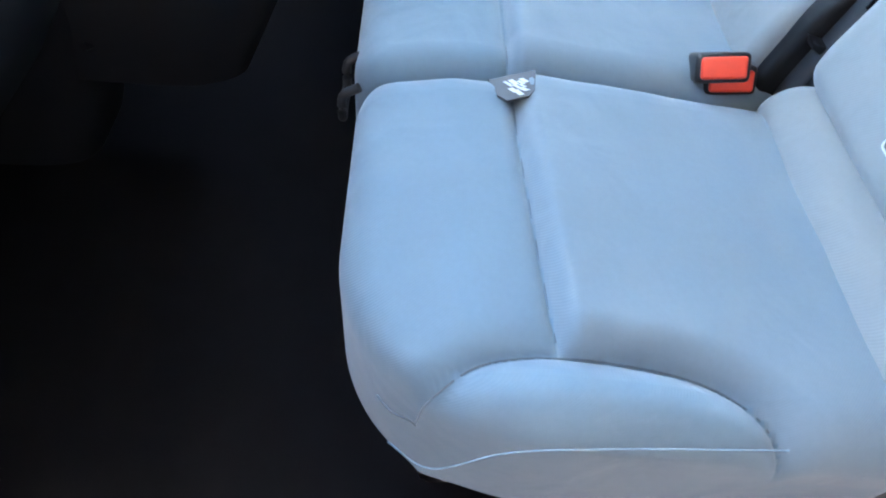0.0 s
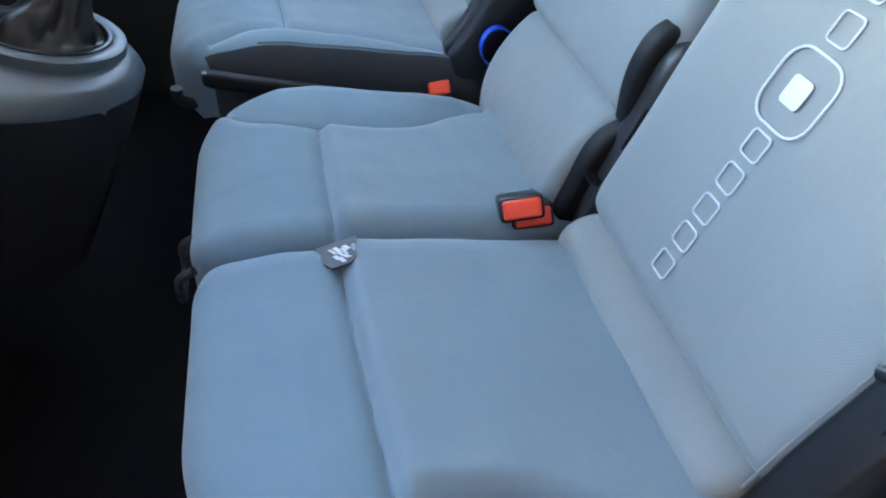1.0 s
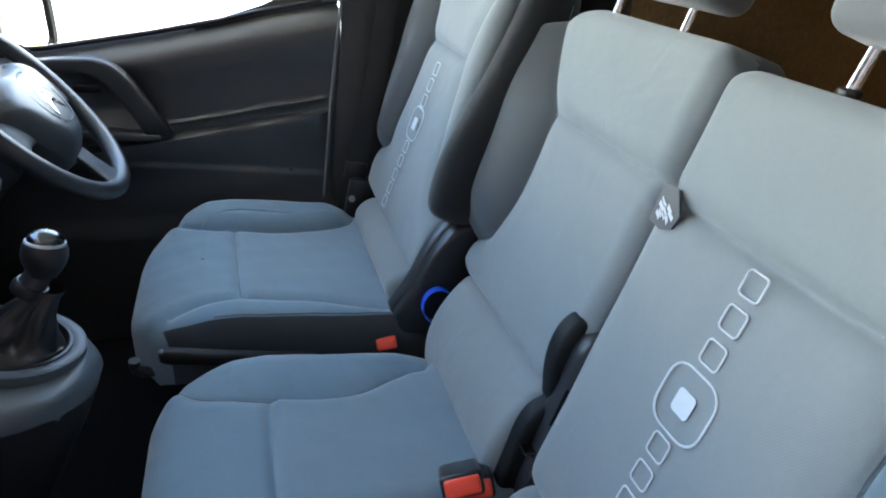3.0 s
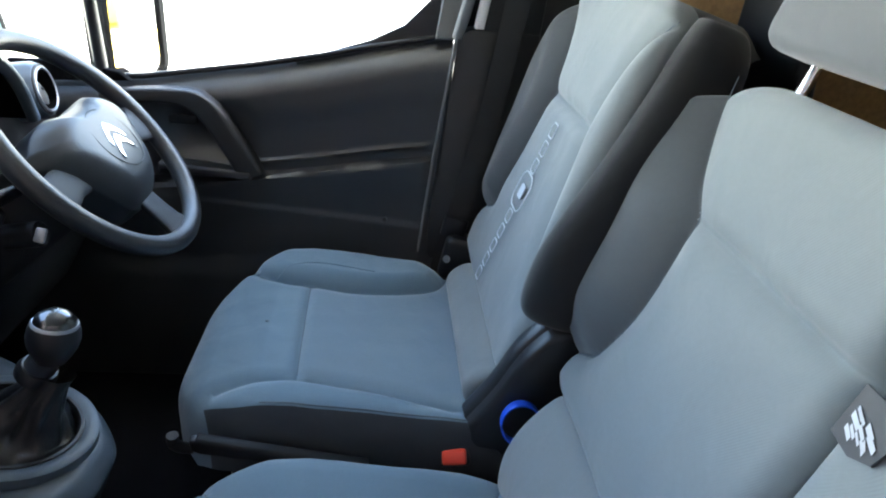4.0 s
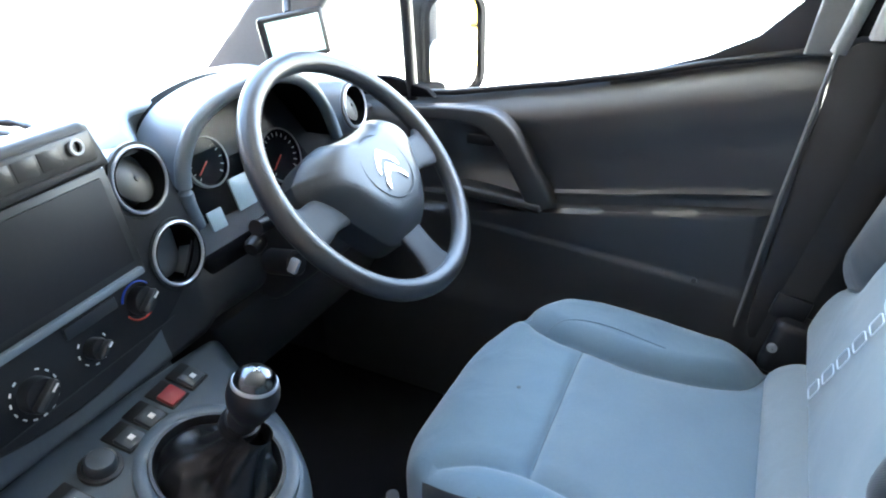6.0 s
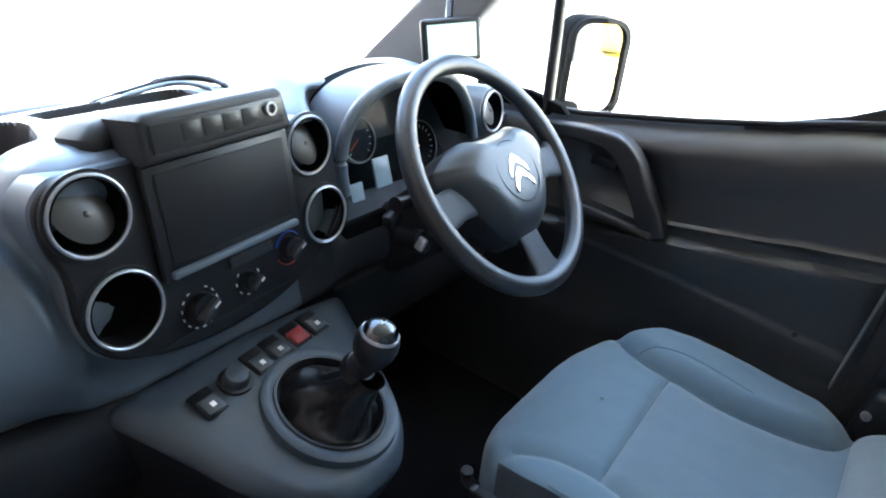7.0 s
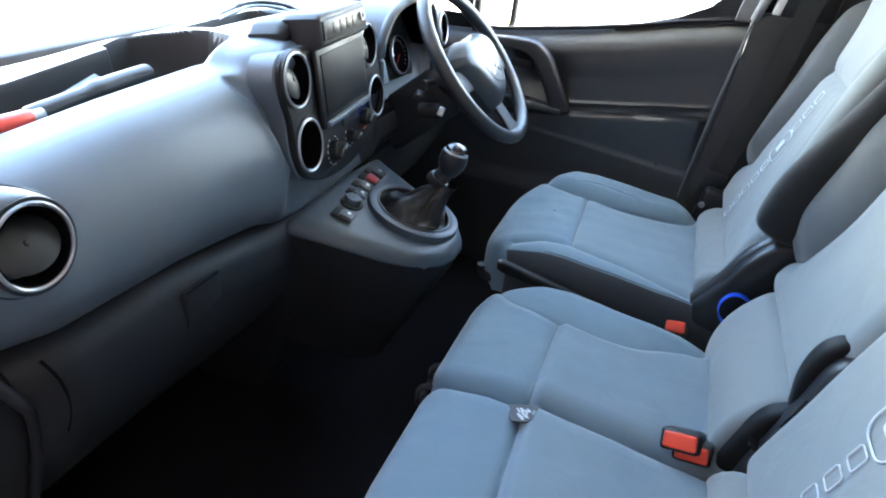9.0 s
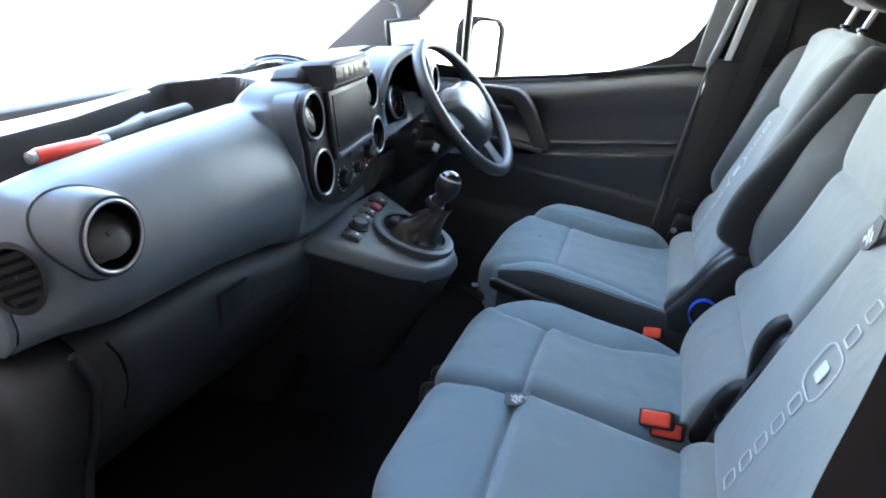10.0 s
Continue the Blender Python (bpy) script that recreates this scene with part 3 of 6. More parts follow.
def tag_label(parent, outline, place, n):
    """A small dark rubber tag with a pale worn mark."""
    lo = [Vector(place(*q)) for q in outline]
    hi = [p + Vector(n) * 0.003 for p in lo]
    k = len(lo)
    tag = part("fabric_tag", (lo + hi, [tuple(range(k, 2 * k))] + [(i, (i + 1) % k, k + (i + 1) % k, k + i) for i in range(k)]), TAG, parent, "dark rubber tag with a pale worn mark", False)
    cx, cy = sum(q[0] for q in outline) / k, sum(q[1] for q in outline) / k
    rnd = random.Random(4)
    for i in range(11):
        a, b = cx + rnd.uniform(-0.012, 0.012), cy + rnd.uniform(-0.011, 0.011)
        w, h = rnd.uniform(0.002, 0.006), rnd.uniform(0.0012, 0.003)
        q = [Vector(place(a + u * w, b + v * h + u * 0.003)) + Vector(n) * 0.0046 for u, v in ((-1, -1), (1, -1), (1, 1), (-1, 1))]
        part("tag_mark", (q, [(0, 1, 2, 3)]), STITCH, tag, "", False)


def headrest(name, label, x, back, s0, w=0.25, h=0.19, dark=False):
    t = thing(name, label, "headrest", "headrests", back.place(x, s0 - 0.03, -0.05))
    turn = Matrix.Rotation(math.atan2(-back.w[0], back.w[1]), 4, "X")
    m = Matrix.Translation(back.place(x, s0 + h / 2, -0.04)) @ turn
    part("cushion", box((w, 0.085, h), m, 0.024, 5), CLOTH_DARK if dark else GREY_CLOTH, t)
    for dx in (-0.085, 0.085):
        p = [back.place(x + dx, s0 - 0.06, -0.045), back.place(x + dx, s0 + 0.06, -0.045)]
        part("post", tube(p, 0.0065, n=14), CHROME, t, "chrome post")
        part("post_collar", disc(0.012, 0.010, Matrix.Translation(back.place(x + dx, s0 - 0.05, -0.045)), 0.004, 24), BLACK, t)
    return t


BENCH = Back(-0.426, 0.493, math.atan(0.29))
DRIVER = Back(-0.480, 0.900, math.atan(0.27))

def sewn(made, line, parent, name="seam", mat=None, width=0.001):
    """A sewn line laid on a finished pad along (x, y)."""
    v = made[0]
    pts = []
    for a, b in faired(line, 8):
        d = np.hypot(v[:, 0] - a, v[:, 1] - b)
        near = np.argsort(d)[:12]
        near = near[v[near, 2] > v[near, 2].max() - 0.012]
        w = 1 / (d[near] + 1e-4)
        pts.append((a, b, float((v[near, 2] * w).sum() / w.sum()) + 0.0004))
    u = np.linspace(0, 1, len(pts))
    zs = np.polyval(np.polyfit(u, [p[2] for p in pts], 3), u) + 0.0006
    return part(name, tube([(p[0], p[1], float(z)) for p, z in zip(pts, zs)], width, n=6), mat or PIPING, parent)


# outer passenger seat of the bench
outer = thing("passenger_seat", "grey-blue cloth outer passenger seat with a stitched square motif", "seat", "front seats", (-0.53, -0.1, 0.07))
left_line = [(-0.760, -0.296), (-0.712, -0.272), (-0.684, -0.235), (-0.671, -0.180), (-0.666, -0.095), (-0.676, -0.035), (-0.702, 0.002), (-0.715, 0.012), (-0.760, 0.030)]
outer_pad, _ = cushion(outer, -0.742, -0.306, -0.440, 0.092, 0.443, (-0.108, -0.082), [(left_line, -1)], (CLOTH, 0.075, "grey cloth side panel below the piping"), (0.05, 0.02, 0.05, 0.21), high=0.034)
sewn(outer_pad, [(-0.710, 0.013), (-0.707, 0.024), (-0.700, 0.034), (-0.684, 0.046)], outer)
part("side_piping", tube(smooth_line([(-0.715, 0.035, 0.36), (-0.7445, 0.0, 0.385), (-0.7455, -0.054, 0.428), (-0.7455, -0.134, 0.443), (-0.7455, -0.257, 0.450)], 6), 0.0008, n=8), CLOTH, outer, "cloth piping along the cushion's side")
backrest(outer, BENCH, -0.715, -0.292, -0.046, 0.555, BENCH.up(0.868), [([(-0.74, 0.132), (-0.700, 0.150), (-0.671, 0.19), (-0.645, 0.245), (-0.637, 0.315), (-0.652, 0.40), (-0.69, 0.47), (-0.74, 0.525)], -1, 0.030)], (CLOTH_DARK, 0.06, "dark cloth edge"), (0.03, 0.05, 0.035, 0.10), wing=DIM_BOLSTER_CLOTH)
roll(outer, BENCH, -0.700, -0.312, -0.122, -0.032, 0.001)
motif(outer, BENCH, -0.471, [BENCH.up(z) for z in (0.504, 0.543, 0.580, 0.618, 0.656, 0.771, 0.810, 0.848)], BENCH.up(0.712), 0.0024)
def flat_on(made, outline):
    """A flat slope laid on a finished pad under an outline of (x, y)."""
    v = made[0]
    top = [v[np.argsort(np.hypot(v[:, 0] - x, v[:, 1] - y))[:5], 2].max() for x, y in outline]
    k = np.linalg.lstsq(np.array([(x, y, 1) for x, y in outline]), np.array(top), rcond=None)[0]
    return lambda x, y: (x, y, float(k @ (x, y, 1)) + 0.0005)


TAG_LINE = [(-0.325, -0.056), (-0.326, -0.106), (-0.362, -0.102), (-0.371, -0.095), (-0.371, -0.073), (-0.358, -0.064)]
tag_label(outer, TAG_LINE, flat_on(outer_pad, TAG_LINE), (0, 0, 1))
tag_label(outer, [(-0.297, BENCH.up(0.886)), (-0.322, BENCH.up(0.886)), (-0.342, BENCH.up(0.862)), (-0.339, BENCH.up(0.846)), (-0.321, BENCH.up(0.838)), (-0.297, BENCH.up(0.842))], lambda x, q: BENCH.place(x, q, 0.0), (0, BENCH.n[0], BENCH.n[1]))
headrest("headrest", "grey cloth headrest on chrome posts above the outer passenger seat", -0.50, BENCH, 0.605)

# middle seat of the bench
middle = thing("middle_seat", "grey-blue cloth middle seat between passenger and driver", "seat", "front seats", (-0.09, -0.1, 0.07))
mid_line = [(0.11, -0.40), (0.030, -0.365), (0.012, -0.320), (-0.012, -0.275), (-0.037, -0.232), (-0.047, -0.175), (-0.040, -0.092), (-0.028, -0.040), (-0.003, 0.024), (0.045, 0.070), (0.11, 0.105)]
cushion(middle, -0.303, 0.094, -0.440, 0.102, 0.437, (-0.084, -0.088), [(mid_line, 1)], (CLOTH, 0.09, "grey cloth side panel"), (0.02, 0.03, 0.15, 0.06), high=0.020, wide=0.09)
backrest(middle, BENCH, -0.290, 0.204, 0.066, 0.572, BENCH.up(0.880), [([(0.23, 0.118), (0.150, 0.140), (0.085, 0.160), (0.050, 0.19), (0.028, 0.24), (0.018, 0.31), (0.020, 0.395), (0.058, 0.450), (0.086, 0.500), (0.100, 0.545), (0.105, 0.60)], 1, 0.052)], (SHADED_WING_CLOTH, 0.06, "grey cloth edge"), (0.07, 0.07, 0.20, 0.035), far_wing=SHADED_WING_CLOTH, waist=(0.03, 0.48, 0.13, 0.235), wide=0.09)
roll(middle, BENCH, -0.257, 0.094, -0.150, 0.078, 0.002)
headrest("headrest", "grey cloth headrest on chrome posts above the middle seat", -0.060, BENCH, 0.604, 0.30)

# driver's seat
driver = thing("driver_seat", "blue-grey cloth driver's seat with dark side panels", "seat", "front seats", (0.40, -0.1, 0.07))
d_left = [(0.165, -0.43), (0.172, -0.36), (0.192, -0.270), (0.212, -0.170), (0.222, -0.052), (0.214, 0.030), (0.188, 0.085), (0.150, 0.125), (0.09, 0.16)]
d_right = [(0.72, -0.36), (0.600, -0.318), (0.560, -0.265), (0.538, -0.190), (0.530, -0.110), (0.536, -0.031), (0.546, 0.022), (0.580, 0.075), (0.64, 0.120), (0.72, 0.15)]
driver_pad, driver_top = cushion(driver, 0.122, 0.695, -0.410, 0.163, 0.474, (-0.053, -0.036), [(d_left, -1), (d_right, 1)], (SHADED_SIDE_CLOTH, 0.0085, "dark cloth side panel with shade in its colour"), (0.03, 0.16, 0.25, 0.17), rear_drop=0.10, radius=0.060, high=0.021, wide=0.035, wrap=0.118, skirt=0.060, step=0.0032, far=1.75, plain=(0,), lip=0.011, taper=0.11, trim=0.085)
edge = [driver_top(np.array([0.1525]), np.array([y]), np.array([0.0075])) for y in np.linspace(0.000, -0.345, 40)]
part("side_piping", tube([[float(v[0]) + d for v, d in zip(q, (-0.0006, 0, 0.0009))] for q in edge], 0.0011, n=6), PIPING, driver, "sewn edge above the dark side panel")
sewn(driver_pad, [(0.556, 0.035), (0.570, 0.0), (0.580, -0.07), (0.572, -0.17)], driver, "fold_line", CLOTH)
part("cushion_stain", lathe([(0.0036, 0.0), (0.0026, 0.0008), (0.0005, 0.001)], pose(0.38, 0.026, 0.4742), 12), PIPING, driver, "small dark stain")
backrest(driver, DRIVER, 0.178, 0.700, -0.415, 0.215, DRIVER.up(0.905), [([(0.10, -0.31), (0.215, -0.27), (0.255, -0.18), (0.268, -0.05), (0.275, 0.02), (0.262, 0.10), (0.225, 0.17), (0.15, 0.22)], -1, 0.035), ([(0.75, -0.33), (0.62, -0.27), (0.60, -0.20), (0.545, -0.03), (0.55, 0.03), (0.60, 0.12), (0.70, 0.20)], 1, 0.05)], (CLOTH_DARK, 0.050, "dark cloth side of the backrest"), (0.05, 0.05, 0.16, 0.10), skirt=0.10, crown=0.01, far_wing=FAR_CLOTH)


def loft(sections, place, n=28, power=2.6):
    """A padded body along rows of (s, x0, x1, out0, out1), rounded across and at both ends."""
    rows = smooth_line([(r[0], r[1], r[2]) for r in sections], 6), smooth_line([(r[0], r[3], r[4]) for r in sections], 6)
    body = [(a.x, a.y, a.z, b.y, b.z) for a, b in zip(*rows)]
    verts, faces = [], []

    def ring(q, k):
        cx, cy, rx, ry = (q[1] + q[2]) / 2, (q[3] + q[4]) / 2, (q[2] - q[1]) / 2 * k, (q[4] - q[3]) / 2 * k
        for i in range(n):
            a = 2 * math.pi * i / n
            c, d = math.cos(a), math.sin(a)
            verts.append(place(cx + rx * math.copysign(abs(c) ** (2 / power), c), q[0], cy + ry * math.copysign(abs(d) ** (2 / power), d)))

    count = 0
    for q in body:
        ring(q, 1.0)
        count += 1
    for i in range(count - 1):
        faces += [(i * n + j, i * n + (j + 1) % n, (i + 1) * n + (j + 1) % n, (i + 1) * n + j) for j in range(n)]
    faces += [tuple(range(n))[::-1], tuple(range((count - 1) * n, count * n))]
    return [Vector(v) for v in verts], faces


part("dark_bolster", loft([(-0.268, 0.150, 0.170, -0.060, -0.020), (-0.264, 0.138, 0.176, -0.085, 0.006), (-0.252, 0.126, 0.182, -0.100, 0.024), (-0.225, 0.117, 0.186, -0.110, 0.033), (-0.17, 0.112, 0.187, -0.115, 0.037), (-0.12, 0.112, 0.186, -0.120, 0.032), (-0.06, 0.113, 0.188, -0.120, 0.019), (0.0, 0.116, 0.190, -0.120, 0.006), (0.09, 0.124, 0.192, -0.120, -0.010), (0.16, 0.136, 0.198, -0.120, -0.022), (0.198, 0.160, 0.208, -0.110, -0.038), (0.206, 0.175, 0.208, -0.09, -0.052)], DRIVER.place), CLOTH_DARK, driver, "dark cloth bolster on the backrest's side")
roll(driver, DRIVER, 0.195, 0.600, -0.500, -0.400, 0.006)
motif(driver, DRIVER, 0.432, [DRIVER.up(z) for z in (0.545, 0.580, 0.615, 0.650, 0.685, 0.793, 0.828, 0.863)], DRIVER.up(0.740), 0.0050, -0.20)
headrest("headrest", "black cloth headrest on chrome posts above the driver's seat", 0.42, DRIVER, 0.27, dark=True)


def seat_base(seat, x0, x1, y0, y1, z1):
    plinth = part("seat_base", box((x1 - x0, y1 - y0, z1 - 0.06), pose((x0 + x1) / 2, (y0 + y1) / 2, (z1 + 0.06) / 2), 0.015), BLACK, seat, "black steel base")
    for x in (x0 + 0.06, x1 - 0.06):
        part("rail", box((0.03, y1 - y0 + 0.06, 0.03), pose(x, (y0 + y1) / 2, 0.077), 0.006), BLACK, plinth, "black slide rail")


seat_base(outer, -0.66, -0.31, -0.40, 0.0, 0.31)
seat_base(middle, -0.30, 0.05, -0.40, 0.0, 0.31)
seat_base(driver, 0.17, 0.62, -0.40, 0.06, 0.33)

# ---- dashboard ----
SECTIONS = []


def section(x, deep, rim, face, bow=0.006):
    """One cross section of the dash: height under the windscreen, rim of the top, then crest, face and foot as (y, z); the top between rim and crest is bowed a little."""
    crest = face[0]
    top = [(rim[0] + (crest[0] - rim[0]) * k / 7, rim[1] + (crest[1] - rim[1]) * k / 7 + bow * math.sin(math.pi * k / 7)) for k in range(1, 7)]
    SECTIONS.append((x, [(0.95, 0.80), (0.80, deep), rim] + top + list(face)))


section(-0.835, 0.815, (0.715, 0.825), [(0.535, 0.805), (0.515, 0.790), (0.500, 0.770), (0.480, 0.740), (0.470, 0.710), (0.465, 0.690), (0.470, 0.670), (0.480, 0.655), (0.510, 0.645)], 0.0)
section(-0.780, 0.832, (0.715, 0.842), [(0.530, 0.842), (0.490, 0.835), (0.455, 0.810), (0.432, 0.775), (0.420, 0.735), (0.423, 0.700), (0.448, 0.670), (0.479, 0.650), (0.510, 0.638)])
section(-0.700, 0.838, (0.715, 0.850), [(0.530, 0.853), (0.490, 0.848), (0.450, 0.822), (0.422, 0.782), (0.405, 0.737), (0.408, 0.695), (0.433, 0.660), (0.464, 0.637), (0.495, 0.622)])
section(-0.500, 0.842, (0.715, 0.857), [(0.530, 0.866), (0.490, 0.860), (0.450, 0.832), (0.422, 0.790), (0.403, 0.742), (0.406, 0.695), (0.430, 0.655), (0.462, 0.632), (0.495, 0.617)])
section(-0.298, 0.855, (0.725, 0.876), [(0.530, 0.873), (0.494, 0.867), (0.456, 0.840), (0.426, 0.794), (0.404, 0.743), (0.404, 0.690), (0.425, 0.640), (0.454, 0.610), (0.495, 0.590)])
section(-0.272, 0.858, (0.725, 0.883), [(0.530, 0.870), (0.480, 0.868), (0.436, 0.850), (0.414, 0.798), (0.402, 0.743), (0.404, 0.690), (0.422, 0.637), (0.448, 0.606), (0.489, 0.588)])
section(-0.252, 0.858, (0.720, 0.884), [(0.530, 0.889), (0.472, 0.894), (0.424, 0.874), (0.411, 0.815), (0.400, 0.742), (0.407, 0.690), (0.419, 0.632), (0.438, 0.601), (0.482, 0.586)])
section(-0.225, 0.858, (0.715, 0.884), [(0.530, 0.901), (0.474, 0.908), (0.432, 0.893), (0.417, 0.830), (0.412, 0.742), (0.432, 0.690), (0.432, 0.631), (0.436, 0.600), (0.470, 0.585)])
section(-0.195, 0.858, (0.715, 0.882), [(0.530, 0.906), (0.480, 0.911), (0.440, 0.900), (0.424, 0.835), (0.420, 0.745), (0.440, 0.690), (0.435, 0.630), (0.430, 0.600), (0.460, 0.585)])
section(-0.150, 0.859, (0.725, 0.884), [(0.530, 0.907), (0.490, 0.910), (0.450, 0.898), (0.432, 0.835), (0.426, 0.745), (0.444, 0.690), (0.439, 0.630), (0.433, 0.600), (0.462, 0.585)])
section(0.040, 0.863, (0.745, 0.884), [(0.600, 0.903), (0.508, 0.895), (0.485, 0.876), (0.470, 0.823), (0.460, 0.750), (0.454, 0.690), (0.446, 0.630), (0.440, 0.600), (0.467, 0.585)])
section(0.160, 0.865, (0.715, 0.892), [(0.530, 0.903), (0.510, 0.897), (0.490, 0.880), (0.475, 0.825), (0.465, 0.750), (0.460, 0.690), (0.450, 0.630), (0.445, 0.600), (0.470, 0.585)], 0.010)
section(0.200, 0.868, (0.715, 0.900), [(0.555, 0.914), (0.552, 0.900), (0.550, 0.860), (0.548, 0.800), (0.545, 0.740), (0.500, 0.700), (0.460, 0.670), (0.450, 0.620), (0.480, 0.580)], 0.010)
section(0.520, 0.862, (0.715, 0.892), [(0.555, 0.904), (0.552, 0.890), (0.550, 0.850), (0.548, 0.790), (0.545, 0.730), (0.500, 0.690), (0.460, 0.660), (0.450, 0.610), (0.480, 0.570)], 0.010)
section(0.580, 0.845, (0.715, 0.868), [(0.535, 0.866), (0.522, 0.850), (0.515, 0.820), (0.510, 0.770), (0.505, 0.710), (0.500, 0.670), (0.470, 0.640), (0.460, 0.600), (0.480, 0.560)], 0.010)
section(0.740, 0.830, (0.715, 0.842), [(0.535, 0.826), (0.525, 0.810), (0.520, 0.780), (0.515, 0.740), (0.510, 0.690), (0.500, 0.650), (0.480, 0.620), (0.470, 0.590), (0.490, 0.550)], 0.010)


def press(x, y, near, far, end, start, depth, wall=0.011, slope=0.011):
    """How deep a hollow of the dash top lies at (x, y): between the lines y = near and far, up to a rounded end on the driver's side; slope: how far the near side takes to reach the floor."""
    mid = (near + far) / 2
    tip = end - 7.0 * np.maximum(0, y - mid) ** 2 - 0.25 * np.maximum(0, mid - 0.03 - y)
    return depth * np.minimum(rise(np.minimum(far - y, tip - x), 0.0, wall), rise(y - near, 0.0, slope)) * rise(x, start, start + 0.05)


def tray_depth(x, y):
    return press(x, y, 0.544, 0.708 + 0.030 * rise(x, -0.322, -0.306), -0.184, -0.805, 0.085, 0.017, 0.070)


def bin_depth(x, y):
    return press(x, y, 0.618, 0.698, 0.058, -0.165, 0.048)


def dash_sheet(sub=5):
    """The dashboard's skin: cross sections faired along their length and across the van, with a tray and a bin pressed into the top."""
    xs = np.array([k[0] for k in SECTIONS])
    sec = np.array([[tuple(v) for v in smooth_line([(0, *p) for p in k[1]], sub)] for k in SECTIONS])[:, :, 1:]
    grid = np.arange(xs[0], xs[-1] + 1e-6, 0.003)
    i = np.clip(np.searchsorted(xs, grid, "right") - 1, 0, len(xs) - 2)
    t = ((grid - xs[i]) / (xs[i + 1] - xs[i]))[:, None, None]
    rows = sec[i] * (1 - t) + sec[i + 1] * t
    k = np.exp(-((np.arange(-7, 8) / 3.6) ** 2))
    k /= k.sum()
    soft = np.pad(rows, ((7, 7), (0, 0), (0, 0)), mode="edge")
    rows = sum(w * soft[a:a + len(grid)] for a, w in enumerate(k))
    top = 10 * sub
    fine = np.concatenate([np.linspace(0, 8, 16)[:-1], np.linspace(8, 14, 80)[:-1], np.linspace(14, top, 170), np.arange(top, rows.shape[1] - 1 + 1e-6, 1.0)[1:]])
    lo = np.minimum(fine.astype(int), rows.shape[1] - 2)
    f = (fine - lo)[None, :, None]
    rows = rows[:, lo] * (1 - f) + rows[:, lo + 1] * f
    X = np.repeat(grid[:, None], rows.shape[1], 1)
    on_top = rise(rows[:, :, 1], 0.79, 0.82)
    rows[:, :, 1] -= on_top * (tray_depth(X, rows[:, :, 0]) + bin_depth(X, rows[:, :, 0]))
    edge = np.interp(rows[:, :, 1], [0.60, 0.70, 0.76, 0.826, 0.850, 0.873], [-0.262, -0.266, -0.272, -0.290, -0.304, -0.316])
    low = rise(fine, top - 2.0, top + 3.0)[None, :]
    rows[:, :, 0] += low * 0.030 * rise(X, edge - 0.010, edge + 0.016) * (1 - rise(X, -0.16, -0.10)) * (1 - rise(rows[:, :, 1], 0.835, 0.890)) * rise(rows[:, :, 1], 0.70, 0.78)
    n, m = rows.shape[:2]
    verts = np.concatenate([X.reshape(-1, 1), rows.reshape(-1, 2)], 1)
    idx = np.arange(n * m).reshape(n, m)
    faces = np.stack([idx[:-1, :-1], idx[:-1, 1:], idx[1:, 1:], idx[1:, :-1]], -1).reshape(-1, 4)
    return verts.tolist(), faces.tolist()


dash = thing("dashboard", "grey grained plastic dashboard with round vents and an open tray", "dashboard", "", (-0.03, 0.6, 0.6))
skin_v, skin_f = dash_sheet()
mids = [sum((Vector(skin_v[i]) for i in f), Vector()) / 4 for f in skin_f]
at_x, at_y, at_z = (np.array([c[k] for c in mids]) for k in range(3))
below_cluster = ((at_x > 0.165) & (at_z < 0.80) & (at_y < 0.56)) | ((at_x > 0.184) & (at_x < 0.556) & (at_z < 0.905) & (at_y < 0.56)) | ((at_x > 0.09) & (at_z < 0.69))
# faces sunk into tray and bin turn dark: their shade as colour
in_tray = (at_y > 0.50) & (at_z > 0.74) & (tray_depth(at_x, at_y) > np.where(at_y < 0.60, 0.012, 0.001))
in_bin = (at_y > 0.50) & (at_z > 0.74) & (bin_depth(at_x, at_y) > 0.001)
part("dash_body", (skin_v, [f for f, k in zip(skin_f, below_cluster | in_tray | in_bin) if not k]), DASH, dash)
part("tray_shade", (skin_v, [f for f, k in zip(skin_f, in_tray) if k]), DARK, dash, "inside of the open tray, darkened for its shade")
part("bin_shade", (skin_v, [f for f, k in zip(skin_f, in_bin) if k]), DARK, dash, "inside of the small bin, darkened for its shade")
end_row = [v for v in skin_v if v[0] < -0.8349]
part("dash_end", prism([(v[1], v[2]) for v in end_row[::6]] + [(0.95, 0.645)], 0.012, pose(-0.835, 0, 0) @ Matrix(((0, 0, -1, 0), (1, 0, 0, 0), (0, 1, 0, 0), (0, 0, 0, 1))), 0.004), DASH, dash, "grey end of the dash by the open door")
part("dash_lower", (skin_v, [f for f, k in zip(skin_f, below_cluster) if k]), DARK, dash, "dark lower dash round the steering column")


